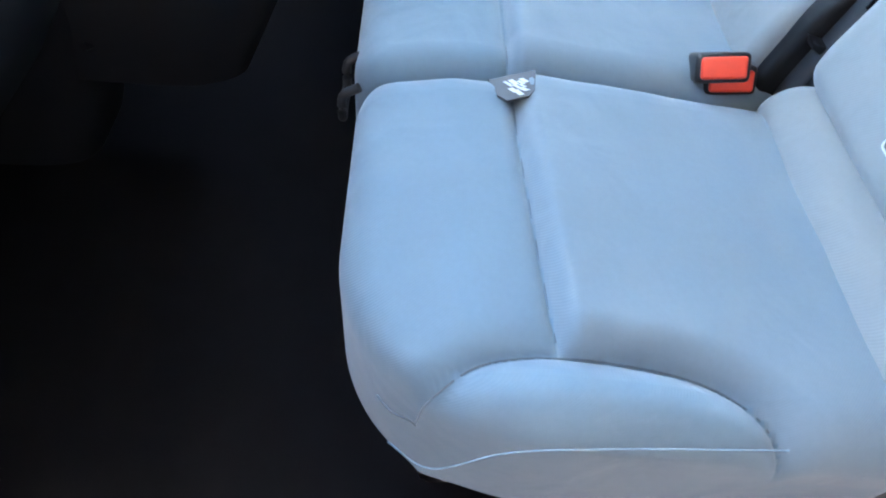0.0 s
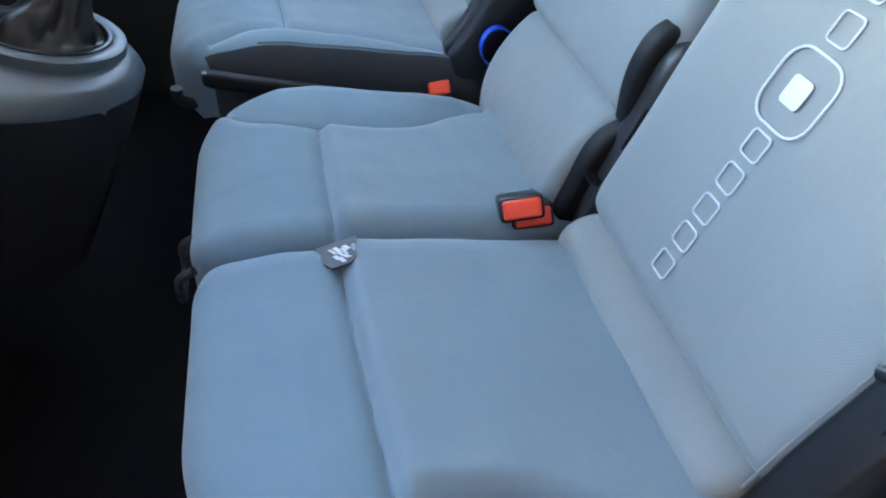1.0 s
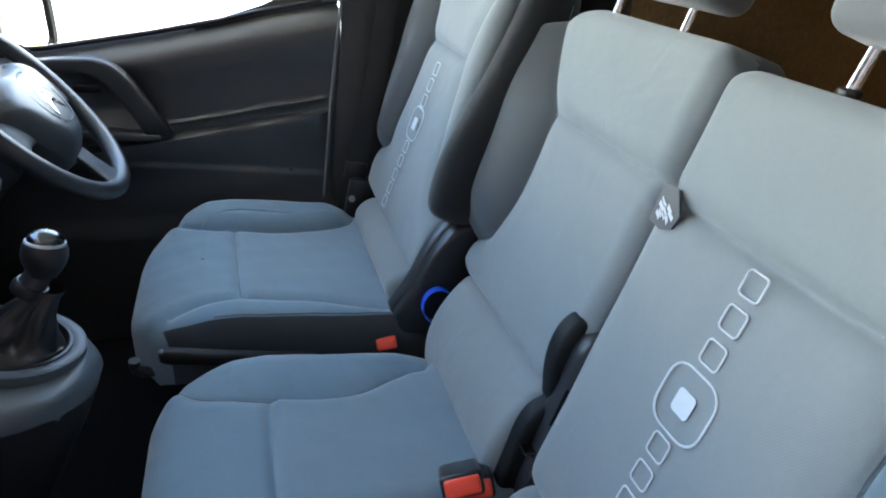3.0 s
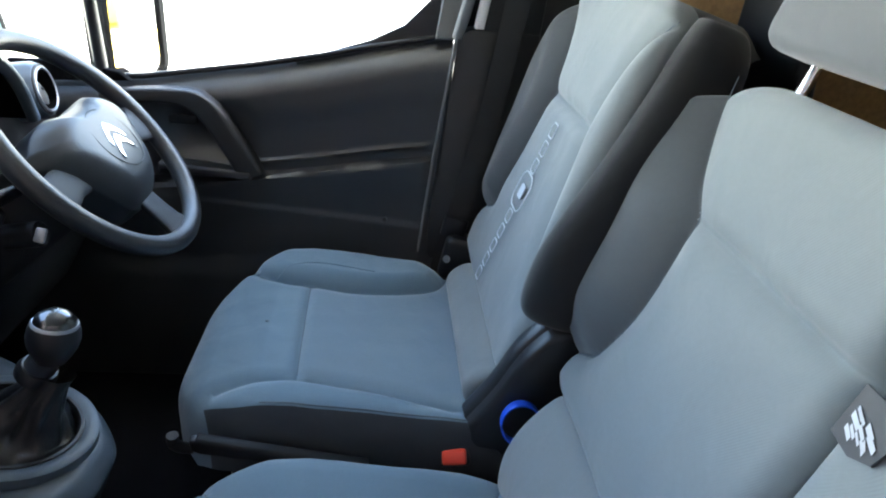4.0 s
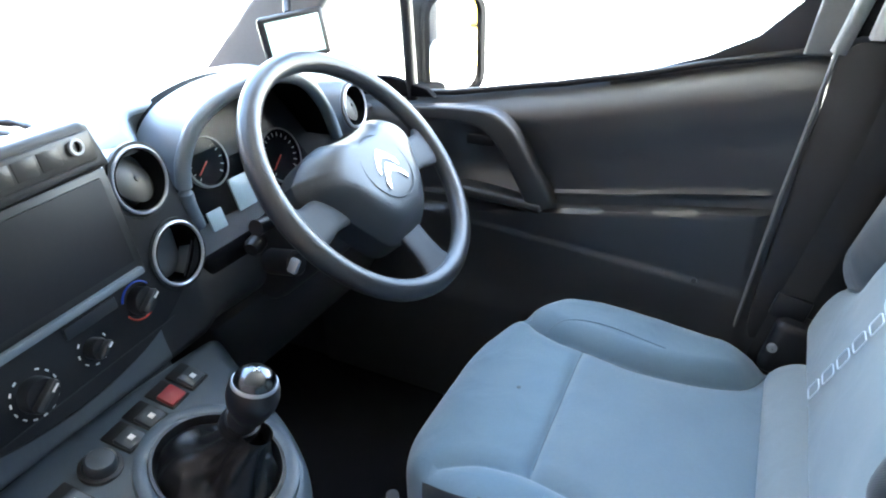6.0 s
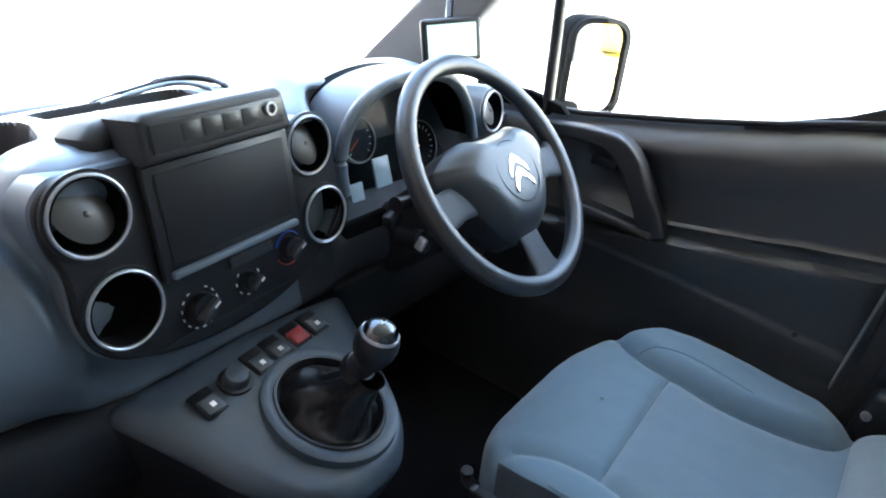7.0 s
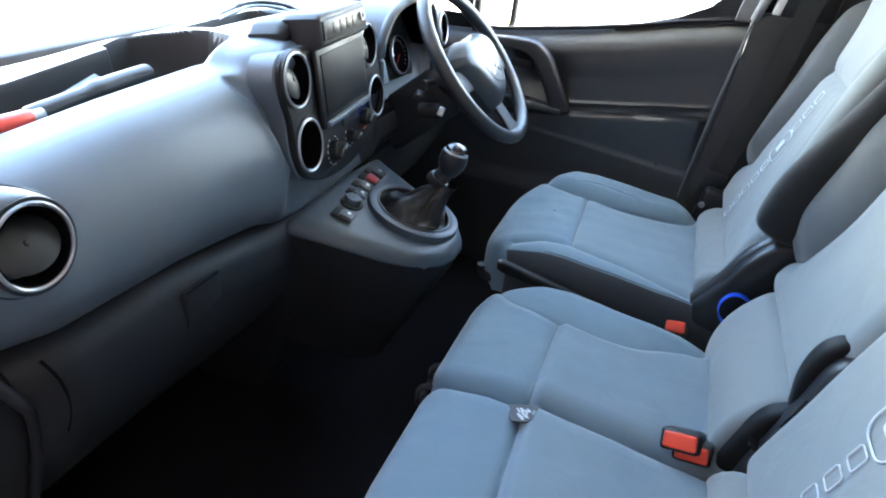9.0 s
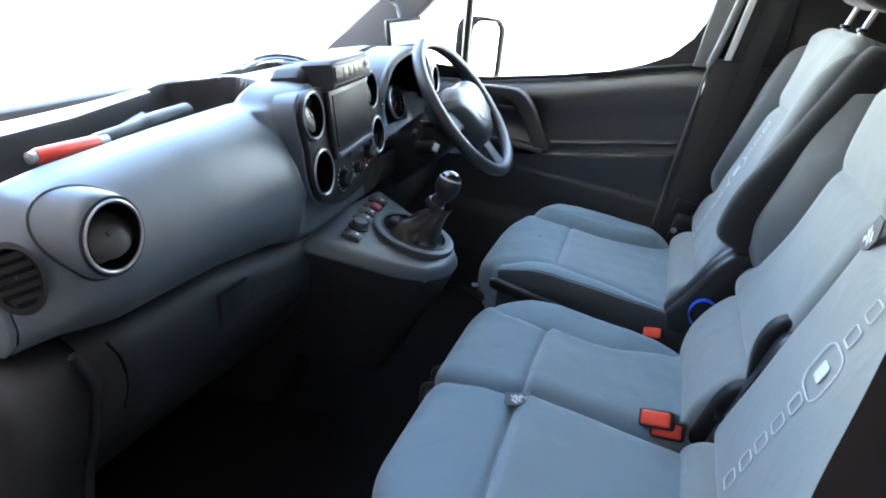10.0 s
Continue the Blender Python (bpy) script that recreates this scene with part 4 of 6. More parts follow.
def lower_sheet(x0, x1):
    """The lower dash: a skin that rolls back under the dash face and runs down into the footwell."""
    line = smooth_line([(0, 0.474, 0.642), (0, 0.434, 0.622), (0, 0.418, 0.588), (0, 0.418, 0.530), (0, 0.436, 0.47), (0, 0.480, 0.40), (0, 0.56, 0.30), (0, 0.70, 0.19), (0, 0.92, 0.10)], 7)
    xs = np.linspace(x0, x1, 60)
    verts, faces, k = [], [], len(line)
    for x in xs:
        lift = -0.030 * rise(np.array(x), -0.55, -0.25) + 0.004 * math.sin(7 * x)
        turn = 0.030 * float(rise(np.array(-x), 0.70, 0.78))
        verts += [(x, p.y + turn, p.z + float(lift) * (1 if p.z > 0.55 else 0.4)) for p in line]
    for i in range(len(xs) - 1):
        faces += [(i * k + j, i * k + j + 1, (i + 1) * k + j + 1, (i + 1) * k + j) for j in range(k - 1)]
    return verts, faces


part("lower_panel", lower_sheet(-0.765, -0.12), LOWER, dash, "dark lower dash panel over the footwell")
part("lid_seam", tube(smooth_line([(-0.733, 0.4400, 0.628), (-0.727, 0.4260, 0.605), (-0.722, 0.4230, 0.575), (-0.722, 0.4240, 0.545), (-0.727, 0.4300, 0.515)], 6), 0.0022, n=8), MATT, dash, "dark gap beside the glovebox lid")
part("knee_panel", prism([(0.49, 0.60), (0.46, 0.58), (0.47, 0.50), (0.55, 0.36), (0.75, 0.30), (0.98, 0.30), (0.98, 0.60)], 0.56, pose(0.74, 0, 0) @ Matrix(((0, 0, -1, 0), (1, 0, 0, 0), (0, 1, 0, 0), (0, 0, 0, 1))), 0.01), DARK, dash, "dark knee panel under the wheel")


def face_on(x, y, z, lean=0.0, turn=0.0):
    """A frame whose z looks back into the cab, y up; lean tips its top forward, turn swings it to the driver."""
    return pose(x, y, z, 90 - lean, 0, turn)


def vent(parent, m, r, open_flap=True, angle=0.0, flap_mat=None, turn=-38, slim=0.80):
    ring = part("vent_ring", lathe([(r, -0.004), (r, 0.002), (r - 0.0008, 0.0038), (r - 0.0025, 0.0045), (r - 0.0042, 0.003), (r - 0.006, -0.02)], m), SILVER, parent, "satin silver vent ring")
    part("vent_base", lathe([(r + 0.0045, -0.004), (r + 0.004, 0.0012), (r - 0.001, 0.0014)], m), BLACK, ring)
    part("vent_cup", lathe([(r - 0.006, 0.003), (r - 0.008, -0.035), (0.001, -0.036)], m), MATT, ring)
    if open_flap:
        t = m @ pose(0, 0, -0.013, 0, 0, turn) @ pose(0, 0, 0, angle, 0, 0)
        q = r - 0.0085
        blade = [(0.0005, 0.0075), (q * 0.35, 0.0070), (q * 0.65, 0.0050), (q * 0.88, 0.0020), (q, 0.0), (q * 0.9, -0.003), (0.0005, -0.004)]
        part("vent_flap", lathe(blade, t @ Matrix.Diagonal((1, slim, 1, 1))), flap_mat or DARK, ring, "lens-shaped vent flap")
        part("flap_hub", lathe([(0.004, 0.0), (0.0036, 0.002), (0.0005, 0.0024)], t @ pose(0, 0, 0.0072), 16), BLACK, ring)


# centre stack
stack = thing("centre_stack", "black centre console panel with a screen, vents and heater dials", "console", "", (-0.05, 0.43, 0.6))
CS = face_on(-0.050, 0.418, 0.770, 9.5, 6.0)
outline = smooth_line([(-0.150, 0.136), (-0.190, 0.134), (-0.2155, 0.110), (-0.2165, 0.07), (-0.206, 0.03), (-0.206, -0.03), (-0.180, -0.078), (-0.10, -0.108), (0.0, -0.118), (0.10, -0.105), (0.18, -0.065), (0.226, -0.01), (0.222, 0.04), (0.214, 0.09), (0.200, 0.134)], 5)
STACK_VENTS = ((-0.166, 0.090, 0.0465, True), (-0.154, -0.026, 0.0475, False), (0.166, 0.090, 0.044, True), (0.182, -0.021, 0.045, False))
part("stack_panel", holed_plate([(v.x, v.y) for v in outline[:-1]], [(px, py, r - 0.004) for px, py, r, _ in STACK_VENTS], 0.012, CS), FASCIA, stack, "black panel")
part("stack_surround", holed_plate([(v.x * 1.012, v.y * 1.012) for v in outline[:-1]], [(px, py, r - 0.003) for px, py, r, _ in STACK_VENTS], 0.050, CS @ pose(0, 0, -0.009)), DASH, stack, "grey body round the panel")
part("screen_frame", box((0.222, 0.140, 0.012), CS @ pose(0.006, 0.056, 0.006), 0.004), BLACK, stack)
part("screen", box((0.196, 0.108, 0.003), CS @ pose(0.006, 0.062, 0.0128), 0.001), DULL, stack, "dark touch screen, switched off")
part("screen_ledge", box((0.206, 0.010, 0.012), CS @ pose(0.006, -0.006, 0.013), 0.003), DASH, stack)
for px, py, r, fl in STACK_VENTS:
    vent(stack, CS @ pose(px, py, 0.0008), r, fl, -18, FLAP)
part("switch_pod", prism([(-0.104, 0.128), (0.118, 0.128), (0.108, 0.178), (0.098, 0.184), (-0.094, 0.184), (-0.104, 0.178)], 0.072, CS @ pose(0, 0, -0.047), 0.008, 3), DARK, stack, "dark pod above the screen")
part("pod_wing", prism([(-0.134, 0.136), (-0.08, 0.136), (-0.078, 0.180), (-0.118, 0.174), (-0.134, 0.160)], 0.075, CS @ pose(0, 0, -0.105), 0.017, 5), DARK, stack)
part("pod_strip", box((0.196, 0.034, 0.006), CS @ pose(0.004, 0.156, 0.025), 0.003), GOLD, stack, "bronze-grey switch strip")
for i in range(4):
    part("pod_button", box((0.026, 0.021, 0.006), CS @ pose(-0.042 + 0.029 * i, 0.157, 0.0258), 0.0012), GOLD, stack)
part("cigar_ring", lathe([(0.009, 0), (0.009, 0.004), (0.006, 0.004), (0.006, 0.0)], CS @ pose(0.078, 0.160, 0.028), 24), SILVER, stack)
part("heater_strip", box((0.074, 0.016, 0.005), CS @ pose(0.030, -0.028, 0.002), 0.002), GAUGE, stack)


def dial(parent, px, py, r, marks):
    d = part("dial", lathe([(r, 0), (r, 0.010), (r * 0.9, 0.014), (0.001, 0.015)], CS @ pose(px, py, 0.0), 32), BLACK, parent)
    part("dial_grip", box((r * 0.55, r * 1.9, 0.012), CS @ pose(px, py, 0.018, 0, 0, -60), 0.004), DARK, d)
    part("dial_pointer", box((0.002, r * 0.5, 0.002), CS @ pose(px + 0.5 * r * math.cos(radians(30)), py + 0.5 * r * math.sin(radians(30)), 0.0245, 0, 0, -60), 0), WHITE, d, "", False)
    for a, mat in marks:
        part("dial_mark", box((0.0045, 0.0018, 0.001), CS @ pose(px + (r + 0.007) * math.cos(radians(a)), py + (r + 0.007) * math.sin(radians(a)), 0.0008, 0, 0, a + 90), 0), mat, d, "", False)


dial(stack, -0.062, -0.066, 0.020, [(a, WHITE) for a in range(-240, 61, 25)])
dial(stack, 0.018, -0.062, 0.013, [(a, WHITE) for a in range(-220, 41, 40)])
dial(stack, 0.098, -0.045, 0.018, [])
for name, mat, a0, a1 in (("cold_arc", BLUE, 35, 160), ("warm_arc", RED, 205, 345)):
    part(name, tube([CS @ Vector((0.098 + 0.0245 * math.cos(radians(a)), -0.045 + 0.0245 * math.sin(radians(a)), 0.0005)) for a in range(a0, a1 + 1, 5)], 0.0018, n=8, flat=0.5), mat, stack)
part("heater_groove", box((0.26, 0.0015, 0.001), CS @ pose(0.01, -0.094, 0.0004), 0), GAUGE, stack, "", False)

# left vent pod
pod = thing("side_vent", "round air vent in a teardrop housing on the dash face", "vent", "", (-0.735, 0.42, 0.79))
VL = face_on(-0.741, 0.398, 0.801, 8, 2)
house_v, house_f = [], []
for k in range(9):
    f = k / 8
    for a in range(0, 360, 6):
        tail = max(0.0, math.cos(radians(a - 138))) ** 2.5
        r0, z0 = 0.056 + 0.022 * tail, -0.016 - 0.034 * tail
        r, z = r0 + (0.0495 - r0) * f ** 1.3, z0 + (0.004 - z0) * math.sin(f * math.pi / 2)
        house_v.append(VL @ Vector((r * math.cos(radians(a)), r * math.sin(radians(a)), z)))
for k in range(8):
    house_f += [(k * 60 + i, k * 60 + (i + 1) % 60, (k + 1) * 60 + (i + 1) % 60, (k + 1) * 60 + i) for i in range(60)]
part("vent_housing", (house_v, house_f), DASH, pod)
skin = np.array(skin_v)
skin = skin[(skin[:, 0] < -0.6) & (skin[:, 1] < 0.56)]
rim_line = []
for i in range(60):
    for k in range(8, -1, -1):
        p = house_v[k * 60 + i]
        d = np.hypot(skin[:, 0] - p.x, skin[:, 2] - p.z)
        near = np.argmin(d)
        if skin[near, 1] < p.y or k == 0:
            rim_line.append(Vector((p.x, float(min(skin[near, 1], p.y)) - 0.0005, p.z)))
            break
part("housing_seam", tube([(rim_line[i - 1] + 2 * rim_line[i] + rim_line[(i + 1) % 60]) / 4 for i in range(60)], 0.0022, n=8, closed=True), BLACK, pod, "dark seam round the housing")
vent(pod, VL @ pose(0, 0, 0.004), 0.0475, True, -30, None, 6, 0.80)

# end grille of the dashboard
grille = thing("end_vent", "slatted demister grille in the end of the dashboard", "vent", "", (-0.82, 0.46, 0.71))
GM = face_on(-0.830, 0.456, 0.766, 14, -42) @ pose(0, 0, 0, 0, 0, 14)
part("grille_frame", lathe([(0.020, 0), (0.0215, 0.006), (0.018, 0.008), (0.0165, 0.002), (0.0165, -0.003), (0.001, -0.003)], GM @ Matrix.Diagonal((1.45, 2.15, 1, 1)), 32), BLACK, grille)
for i in range(6):
    w = 0.046 * math.sqrt(max(0.1, 1 - ((i - 2.5) / 3.2) ** 2))
    part("slat", box((w, 0.0025, 0.007), GM @ pose(0, -0.0325 + 0.0130 * i, 0.001, 25), 0.001), MATT, grille)

# latch, glove lid seam, footwell side
pull = part("lid_pull", prism([(-0.042, 0.030), (0.034, 0.030), (0.040, -0.018), (0.014, -0.026), (-0.040, -0.036)], 0.010, face_on(-0.480, 0.4215, 0.580, -2), 0.004, 3), LOWER, dash, "dark moulded pull of the glovebox")
part("pull_edge", tube([face_on(-0.480, 0.4215, 0.580, -2) @ Vector((a, b, 0.0095)) for a, b in ((-0.040, 0.029), (0.0, 0.029), (0.033, 0.029))], 0.0016, n=8), MATT, pull)
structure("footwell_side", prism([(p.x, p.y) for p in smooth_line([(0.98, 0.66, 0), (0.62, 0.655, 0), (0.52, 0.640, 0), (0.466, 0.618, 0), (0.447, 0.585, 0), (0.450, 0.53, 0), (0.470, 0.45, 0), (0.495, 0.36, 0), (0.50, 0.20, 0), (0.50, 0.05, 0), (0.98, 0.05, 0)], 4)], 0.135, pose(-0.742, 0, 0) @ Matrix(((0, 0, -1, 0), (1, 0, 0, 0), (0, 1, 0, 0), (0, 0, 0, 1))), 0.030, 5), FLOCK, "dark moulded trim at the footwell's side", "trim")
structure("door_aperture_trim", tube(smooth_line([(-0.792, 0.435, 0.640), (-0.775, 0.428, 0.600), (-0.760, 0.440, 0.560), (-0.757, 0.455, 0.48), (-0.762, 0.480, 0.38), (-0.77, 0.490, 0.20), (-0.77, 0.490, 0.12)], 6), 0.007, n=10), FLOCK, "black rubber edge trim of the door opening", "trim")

# open bin in the dash top behind the switch pod
bin_ = thing("dash_bin", "open bin in the dash top with black arched rim", "storage bin", "", (-0.04, 0.67, 0.842))
# black sheet laid on the bin floor in place of its shade
part("bin_floor_shade", prism([(-0.100, 0.632), (0.024, 0.632), (0.030, 0.684), (-0.100, 0.684)], 0.003, pose(0, 0, 0.8475), 0.001), MATT, bin_, "dark sheet added for the shade on the bin floor")
part("hood_rim", tube(smooth_line([(-0.070, 0.700, 0.892), (0.0, 0.712, 0.899), (0.055, 0.714, 0.905), (0.092, 0.692, 0.909), (0.106, 0.650, 0.909), (0.104, 0.610, 0.905)], 6), [0.002] * 4 + [0.004] * 6 + [0.008] * 13 + [0.006] * 5 + [0.003] * 3, n=10, flat=0.7), BLACK, bin_, "black arched rim of the hood")
part("hood_lip", tube(smooth_line([(-0.060, 0.688, 0.892), (0.0, 0.697, 0.898), (0.046, 0.697, 0.903), (0.070, 0.675, 0.906), (0.080, 0.640, 0.906), (0.078, 0.612, 0.903)], 6), [0.002] * 4 + [0.005] * 22 + [0.003] * 5, n=10, flat=0.7), DASH, bin_, "grey lip of the bin")

# things in the open tray
lighter = thing("red_torch", "red plastic pen torch lying in the dash tray", "torch", "", (-0.61, 0.60, 0.80))
LM = Matrix.Translation((-0.628, 0.574, 0.8570)) @ Matrix.Rotation(radians(2), 4, "Z") @ Matrix.Rotation(radians(92), 4, "Y")
part("barrel", lathe([(0.001, -0.062), (0.010, -0.060), (0.0115, -0.055), (0.0115, 0.045), (0.010, 0.05), (0.001, 0.05)], LM, 24), RED, lighter)
part("cap", lathe([(0.0085, 0.05), (0.0085, 0.068), (0.001, 0.070)], LM, 24), STEEL, lighter, "metal end cap")
part("tail_cap", lathe([(0.001, -0.072), (0.0085, -0.070), (0.0085, -0.06)], LM, 24), STEEL, lighter)
grip = thing("black_tube", "black rubber tube lying in the dash tray", "tube", "", (-0.43, 0.60, 0.80))
part("body", tube(smooth_line([(-0.575, 0.586, 0.852), (-0.50, 0.592, 0.855), (-0.42, 0.598, 0.858), (-0.350, 0.600, 0.860)], 6), [0.013] * 9 + [0.016] * 10, n=16), BLACK, grip)
blade = thing("black_strip", "flat black plastic strip lying in the dash tray", "strip", "", (-0.47, 0.655, 0.80))
part("body", box((0.20, 0.030, 0.006), pose(-0.475, 0.632, 0.838, 30, -4, 17), 0.002), BLACK, blade)

# ---- instrument binnacle ----
binn = thing("instrument_cluster", "instrument cluster under a grey hooded arch", "instruments", "", (0.38, 0.5, 0.75))
arch = smooth_line([(0.190, 0.452, 0.760), (0.178, 0.450, 0.815), (0.188, 0.448, 0.868), (0.228, 0.446, 0.910), (0.300, 0.445, 0.930), (0.385, 0.446, 0.930), (0.460, 0.450, 0.905), (0.515, 0.455, 0.850), (0.550, 0.460, 0.785)], 6)
part("arch_rim", tube(arch, 0.011, n=12), DASH, binn, "grey rim of the hood")
k = len(arch)
hood_v = [p for p in arch] + [p + Vector((0, 0.12, -0.004)) for p in arch]
part("hood", (hood_v, [(i, i + 1, k + i + 1, k + i) for i in range(k - 1)]), MATT, binn)
outer_v = [p + Vector((0, 0.004, 0.010)) for p in arch] + [p + Vector((0, 0.16, -0.012)) for p in arch]
part("hood_shell", (outer_v, [(i, k + i, k + i + 1, i + 1) for i in range(k - 1)]), DASH, binn)
FACE = face_on(0.37, 0.545, 0.80, 18, 0)
part("back_plate", box((0.37, 0.26, 0.01), FACE @ pose(0, -0.025, -0.01), 0.004), MATT, binn)


def gauge(px, py, r, ticks):
    g = part("gauge", lathe([(r, 0), (r, 0.008), (r - 0.003, 0.008), (r - 0.004, 0.002), (0.001, 0.002)], FACE @ pose(px, py, 0)), MATT, binn, "dark dial with pale ticks")
    for i in range(ticks):
        a = radians(225 - 270 * i / (ticks - 1))
        part("tick", box((0.0012, r * 0.14, 0.0008), FACE @ pose(px + r * 0.80 * math.cos(a), py + r * 0.80 * math.sin(a), 0.003, 0, 0, math.degrees(a) - 90), 0), WHITE, g, "", False)
    a = radians(215)
    part("bezel", lathe([(r + 0.002, 0.0), (r + 0.002, 0.008), (r - 0.001, 0.009), (r - 0.0015, 0.006)], FACE @ pose(px, py, 0)), STEEL, g, "thin metal bezel")
    part("needle", box((0.0016, r * 0.7, 0.001), FACE @ pose(px + r * 0.33 * math.cos(a), py + r * 0.33 * math.sin(a), 0.005, 0, 0, math.degrees(a) - 90), 0), RED, g, "", False)


gauge(-0.062, 0.002, 0.040, 13)
gauge(0.098, -0.040, 0.048, 17)
# pale plates stand in for reflections on the cluster lens
for dx, dy, w, h in ((-0.017, -0.066, 0.044, 0.056), (-0.088, -0.088, 0.032, 0.034)):
    part("shine_plate", box((w, h, 0.004), FACE @ pose(dx, dy, 0.004), 0.002), LENS_SHINE, binn, "pale blue-grey plate painted for a reflection on the lens")
lens = part("lens", box((0.34, 0.20, 0.002), face_on(0.365, 0.505, 0.780, 15, 0), 0.0), LENS, binn, "clear cluster lens")
lens.visible_shadow = False
part("cluster_sill", box((0.33, 0.05, 0.03), pose(0.365, 0.485, 0.672, -20), 0.010, 3), MATT, binn)

dv = thing("side_vent", "round air vent at the driver's end of the dash", "vent", "", (0.635, 0.48, 0.815))
DV = face_on(0.632, 0.475, 0.818, 10, 6)
part("vent_housing", lathe([(0.056, -0.07), (0.054, -0.012), (0.049, 0.001), (0.042, 0.003)], DV), DASH, dv)
vent(dv, DV @ pose(0, 0, 0.003), 0.043, True, -18, FLAP)

# ---- steering wheel ----
wheel = thing("steering_wheel", "dark rubber steering wheel with three spokes and a grey hub", "steering wheel", "", (0.385, 0.36, 0.71))
WM = face_on(0.385, 0.288, 0.800, 41, 2)
ring = [(0.199 * math.cos(2 * math.pi * i / 72), 0.199 * math.sin(2 * math.pi * i / 72), 0) for i in range(72)]
rim_v, rim_f = [], []
for i in range(72):
    a = 2 * math.pi * i / 72
    for j in range(16):
        b = 2 * math.pi * j / 16
        r = 0.199 + 0.0165 * math.cos(b)
        rim_v.append(WM @ Vector((r * math.cos(a), r * math.sin(a), 0.0165 * math.sin(b))))
        rim_f.append((i * 16 + j, ((i + 1) % 72) * 16 + j, ((i + 1) % 72) * 16 + (j + 1) % 16, i * 16 + (j + 1) % 16))
part("rim", (rim_v, rim_f), RUBBER, wheel, "dark grained rubber rim")


hub = [(p.x, p.y) for p in smooth_line([(-0.146, 0.040, 0), (-0.110, 0.060, 0), (-0.070, 0.067, 0), (-0.040, 0.062, 0), (0.0, 0.060, 0), (0.040, 0.062, 0), (0.070, 0.067, 0), (0.110, 0.060, 0), (0.146, 0.040, 0), (0.150, 0.014, 0), (0.118, -0.022, 0), (0.088, -0.072, 0), (0.052, -0.112, 0), (0.0, -0.122, 0), (-0.052, -0.112, 0), (-0.088, -0.072, 0), (-0.118, -0.022, 0), (-0.150, 0.014, 0), (-0.146, 0.040, 0)], 8)[:-1]]


def airbag_pad(outline, m):
    """The cover of the hub: a broad dome that falls away below and towards the two side spokes."""
    o = [Vector((a, b, 0)) for a, b in outline]
    c = Vector((0, -0.012, 0))
    n = len(o)
    steps = [(1.0, -0.040), (1.0, -0.010), (0.995, -0.002)] + [(1 - 0.97 * (i / 26) ** 1.6, None) for i in range(1, 27)]
    verts, faces = [], []
    for f, drop in steps:
        for p in o:
            q = c + (p - c) * f
            edge = 1 - f
            h = drop if drop is not None else 0.030 * (1 - (1 - min(1.0, edge / 0.42)) ** 2.2)
            fall = 0.36 * 0.018 * math.log(1 + math.exp((-0.062 - q.y) / 0.018)) + 0.26 * 0.016 * math.log(1 + math.exp((abs(q.x) - 0.082) / 0.016))
            verts.append(m @ (q + Vector((0, 0, h - fall))))
    for k in range(len(steps) - 1):
        faces += [(k * n + i, k * n + (i + 1) % n, (k + 1) * n + (i + 1) % n, (k + 1) * n + i) for i in range(n)]
    faces.append(tuple(range((len(steps) - 1) * n, len(steps) * n)))
    return verts, faces


pad_ob = part("hub_pad", airbag_pad(hub, WM @ pose(0, 0, 0.006)), HUB, wheel, "smooth grey airbag cover")
part("badge_ring", lathe([(0.0525, 0), (0.0535, 0.0010), (0.0545, 0)], WM @ pose(0, -0.012, 0.0345), 48), DARK, pad_ob)
for dy, w in ((0.004, 0.027), (-0.020, 0.027)):
    chev = [(-w, -0.020 + dy), (-w * 0.5, -0.003 + dy), (0.0, 0.004 + dy), (w * 0.5, -0.003 + dy), (w, -0.020 + dy), (w, -0.007 + dy), (w * 0.42, 0.012 + dy), (0.0, 0.020 + dy), (-w * 0.42, 0.012 + dy), (-w, -0.007 + dy)]
    part("badge_bar", prism(chev, 0.003, WM @ pose(0, -0.006, 0.0340), 0.001), CHROME, pad_ob, "bright chevron-shaped badge bar")
for sx in (-1, 1):
    part("spoke", band([(0.196 * sx, -0.020), (0.168 * sx, -0.022), (0.135 * sx, -0.018), (0.10 * sx, -0.018)], [0.088, 0.062, 0.056, 0.060], [0.019, 0.018, 0.018, 0.016], WM @ pose(0, 0, -0.014)), SPOKE, wheel, "moulded side spoke")
part("spoke", band([(0.0, -0.196), (0.0, -0.170), (0.0, -0.140), (0.0, -0.10)], [0.098, 0.066, 0.058, 0.060], [0.019, 0.016, 0.014, 0.012], WM @ pose(0, 0, -0.015)), SPOKE, wheel, "moulded lower spoke")
part("boss", lathe([(0.070, -0.09), (0.066, -0.03), (0.058, -0.01), (0.04, 0.0)], WM), BLACK, wheel)

column = thing("steering_column", "dark plastic column shroud with stalks and ignition key", "steering column", "", (0.37, 0.40, 0.66))
part("shroud", box((0.15, 0.13, 0.24), WM @ pose(0, -0.012, -0.19), 0.035, 4), DARK, column)
st = part("stalk", tube([WM @ Vector(p) for p in ((-0.05, 0.01, -0.085), (-0.12, 0.02, -0.08), (-0.185, 0.026, -0.07))], [0.009, 0.009, 0.012], n=14), BLACK, column)
part("stalk_end", lathe([(0.0125, 0), (0.0135, 0.016), (0.010, 0.024), (0.001, 0.025)], Matrix.Translation((0.205, 0.355, 0.752)) @ pose(0, 0, 0, 0, -100, 10), 20), BLACK, st)
part("stalk", tube([WM @ Vector(p) for p in ((0.05, 0.01, -0.085), (0.12, 0.02, -0.08), (0.185, 0.026, -0.07))], [0.009, 0.009, 0.012], n=14), BLACK, column)
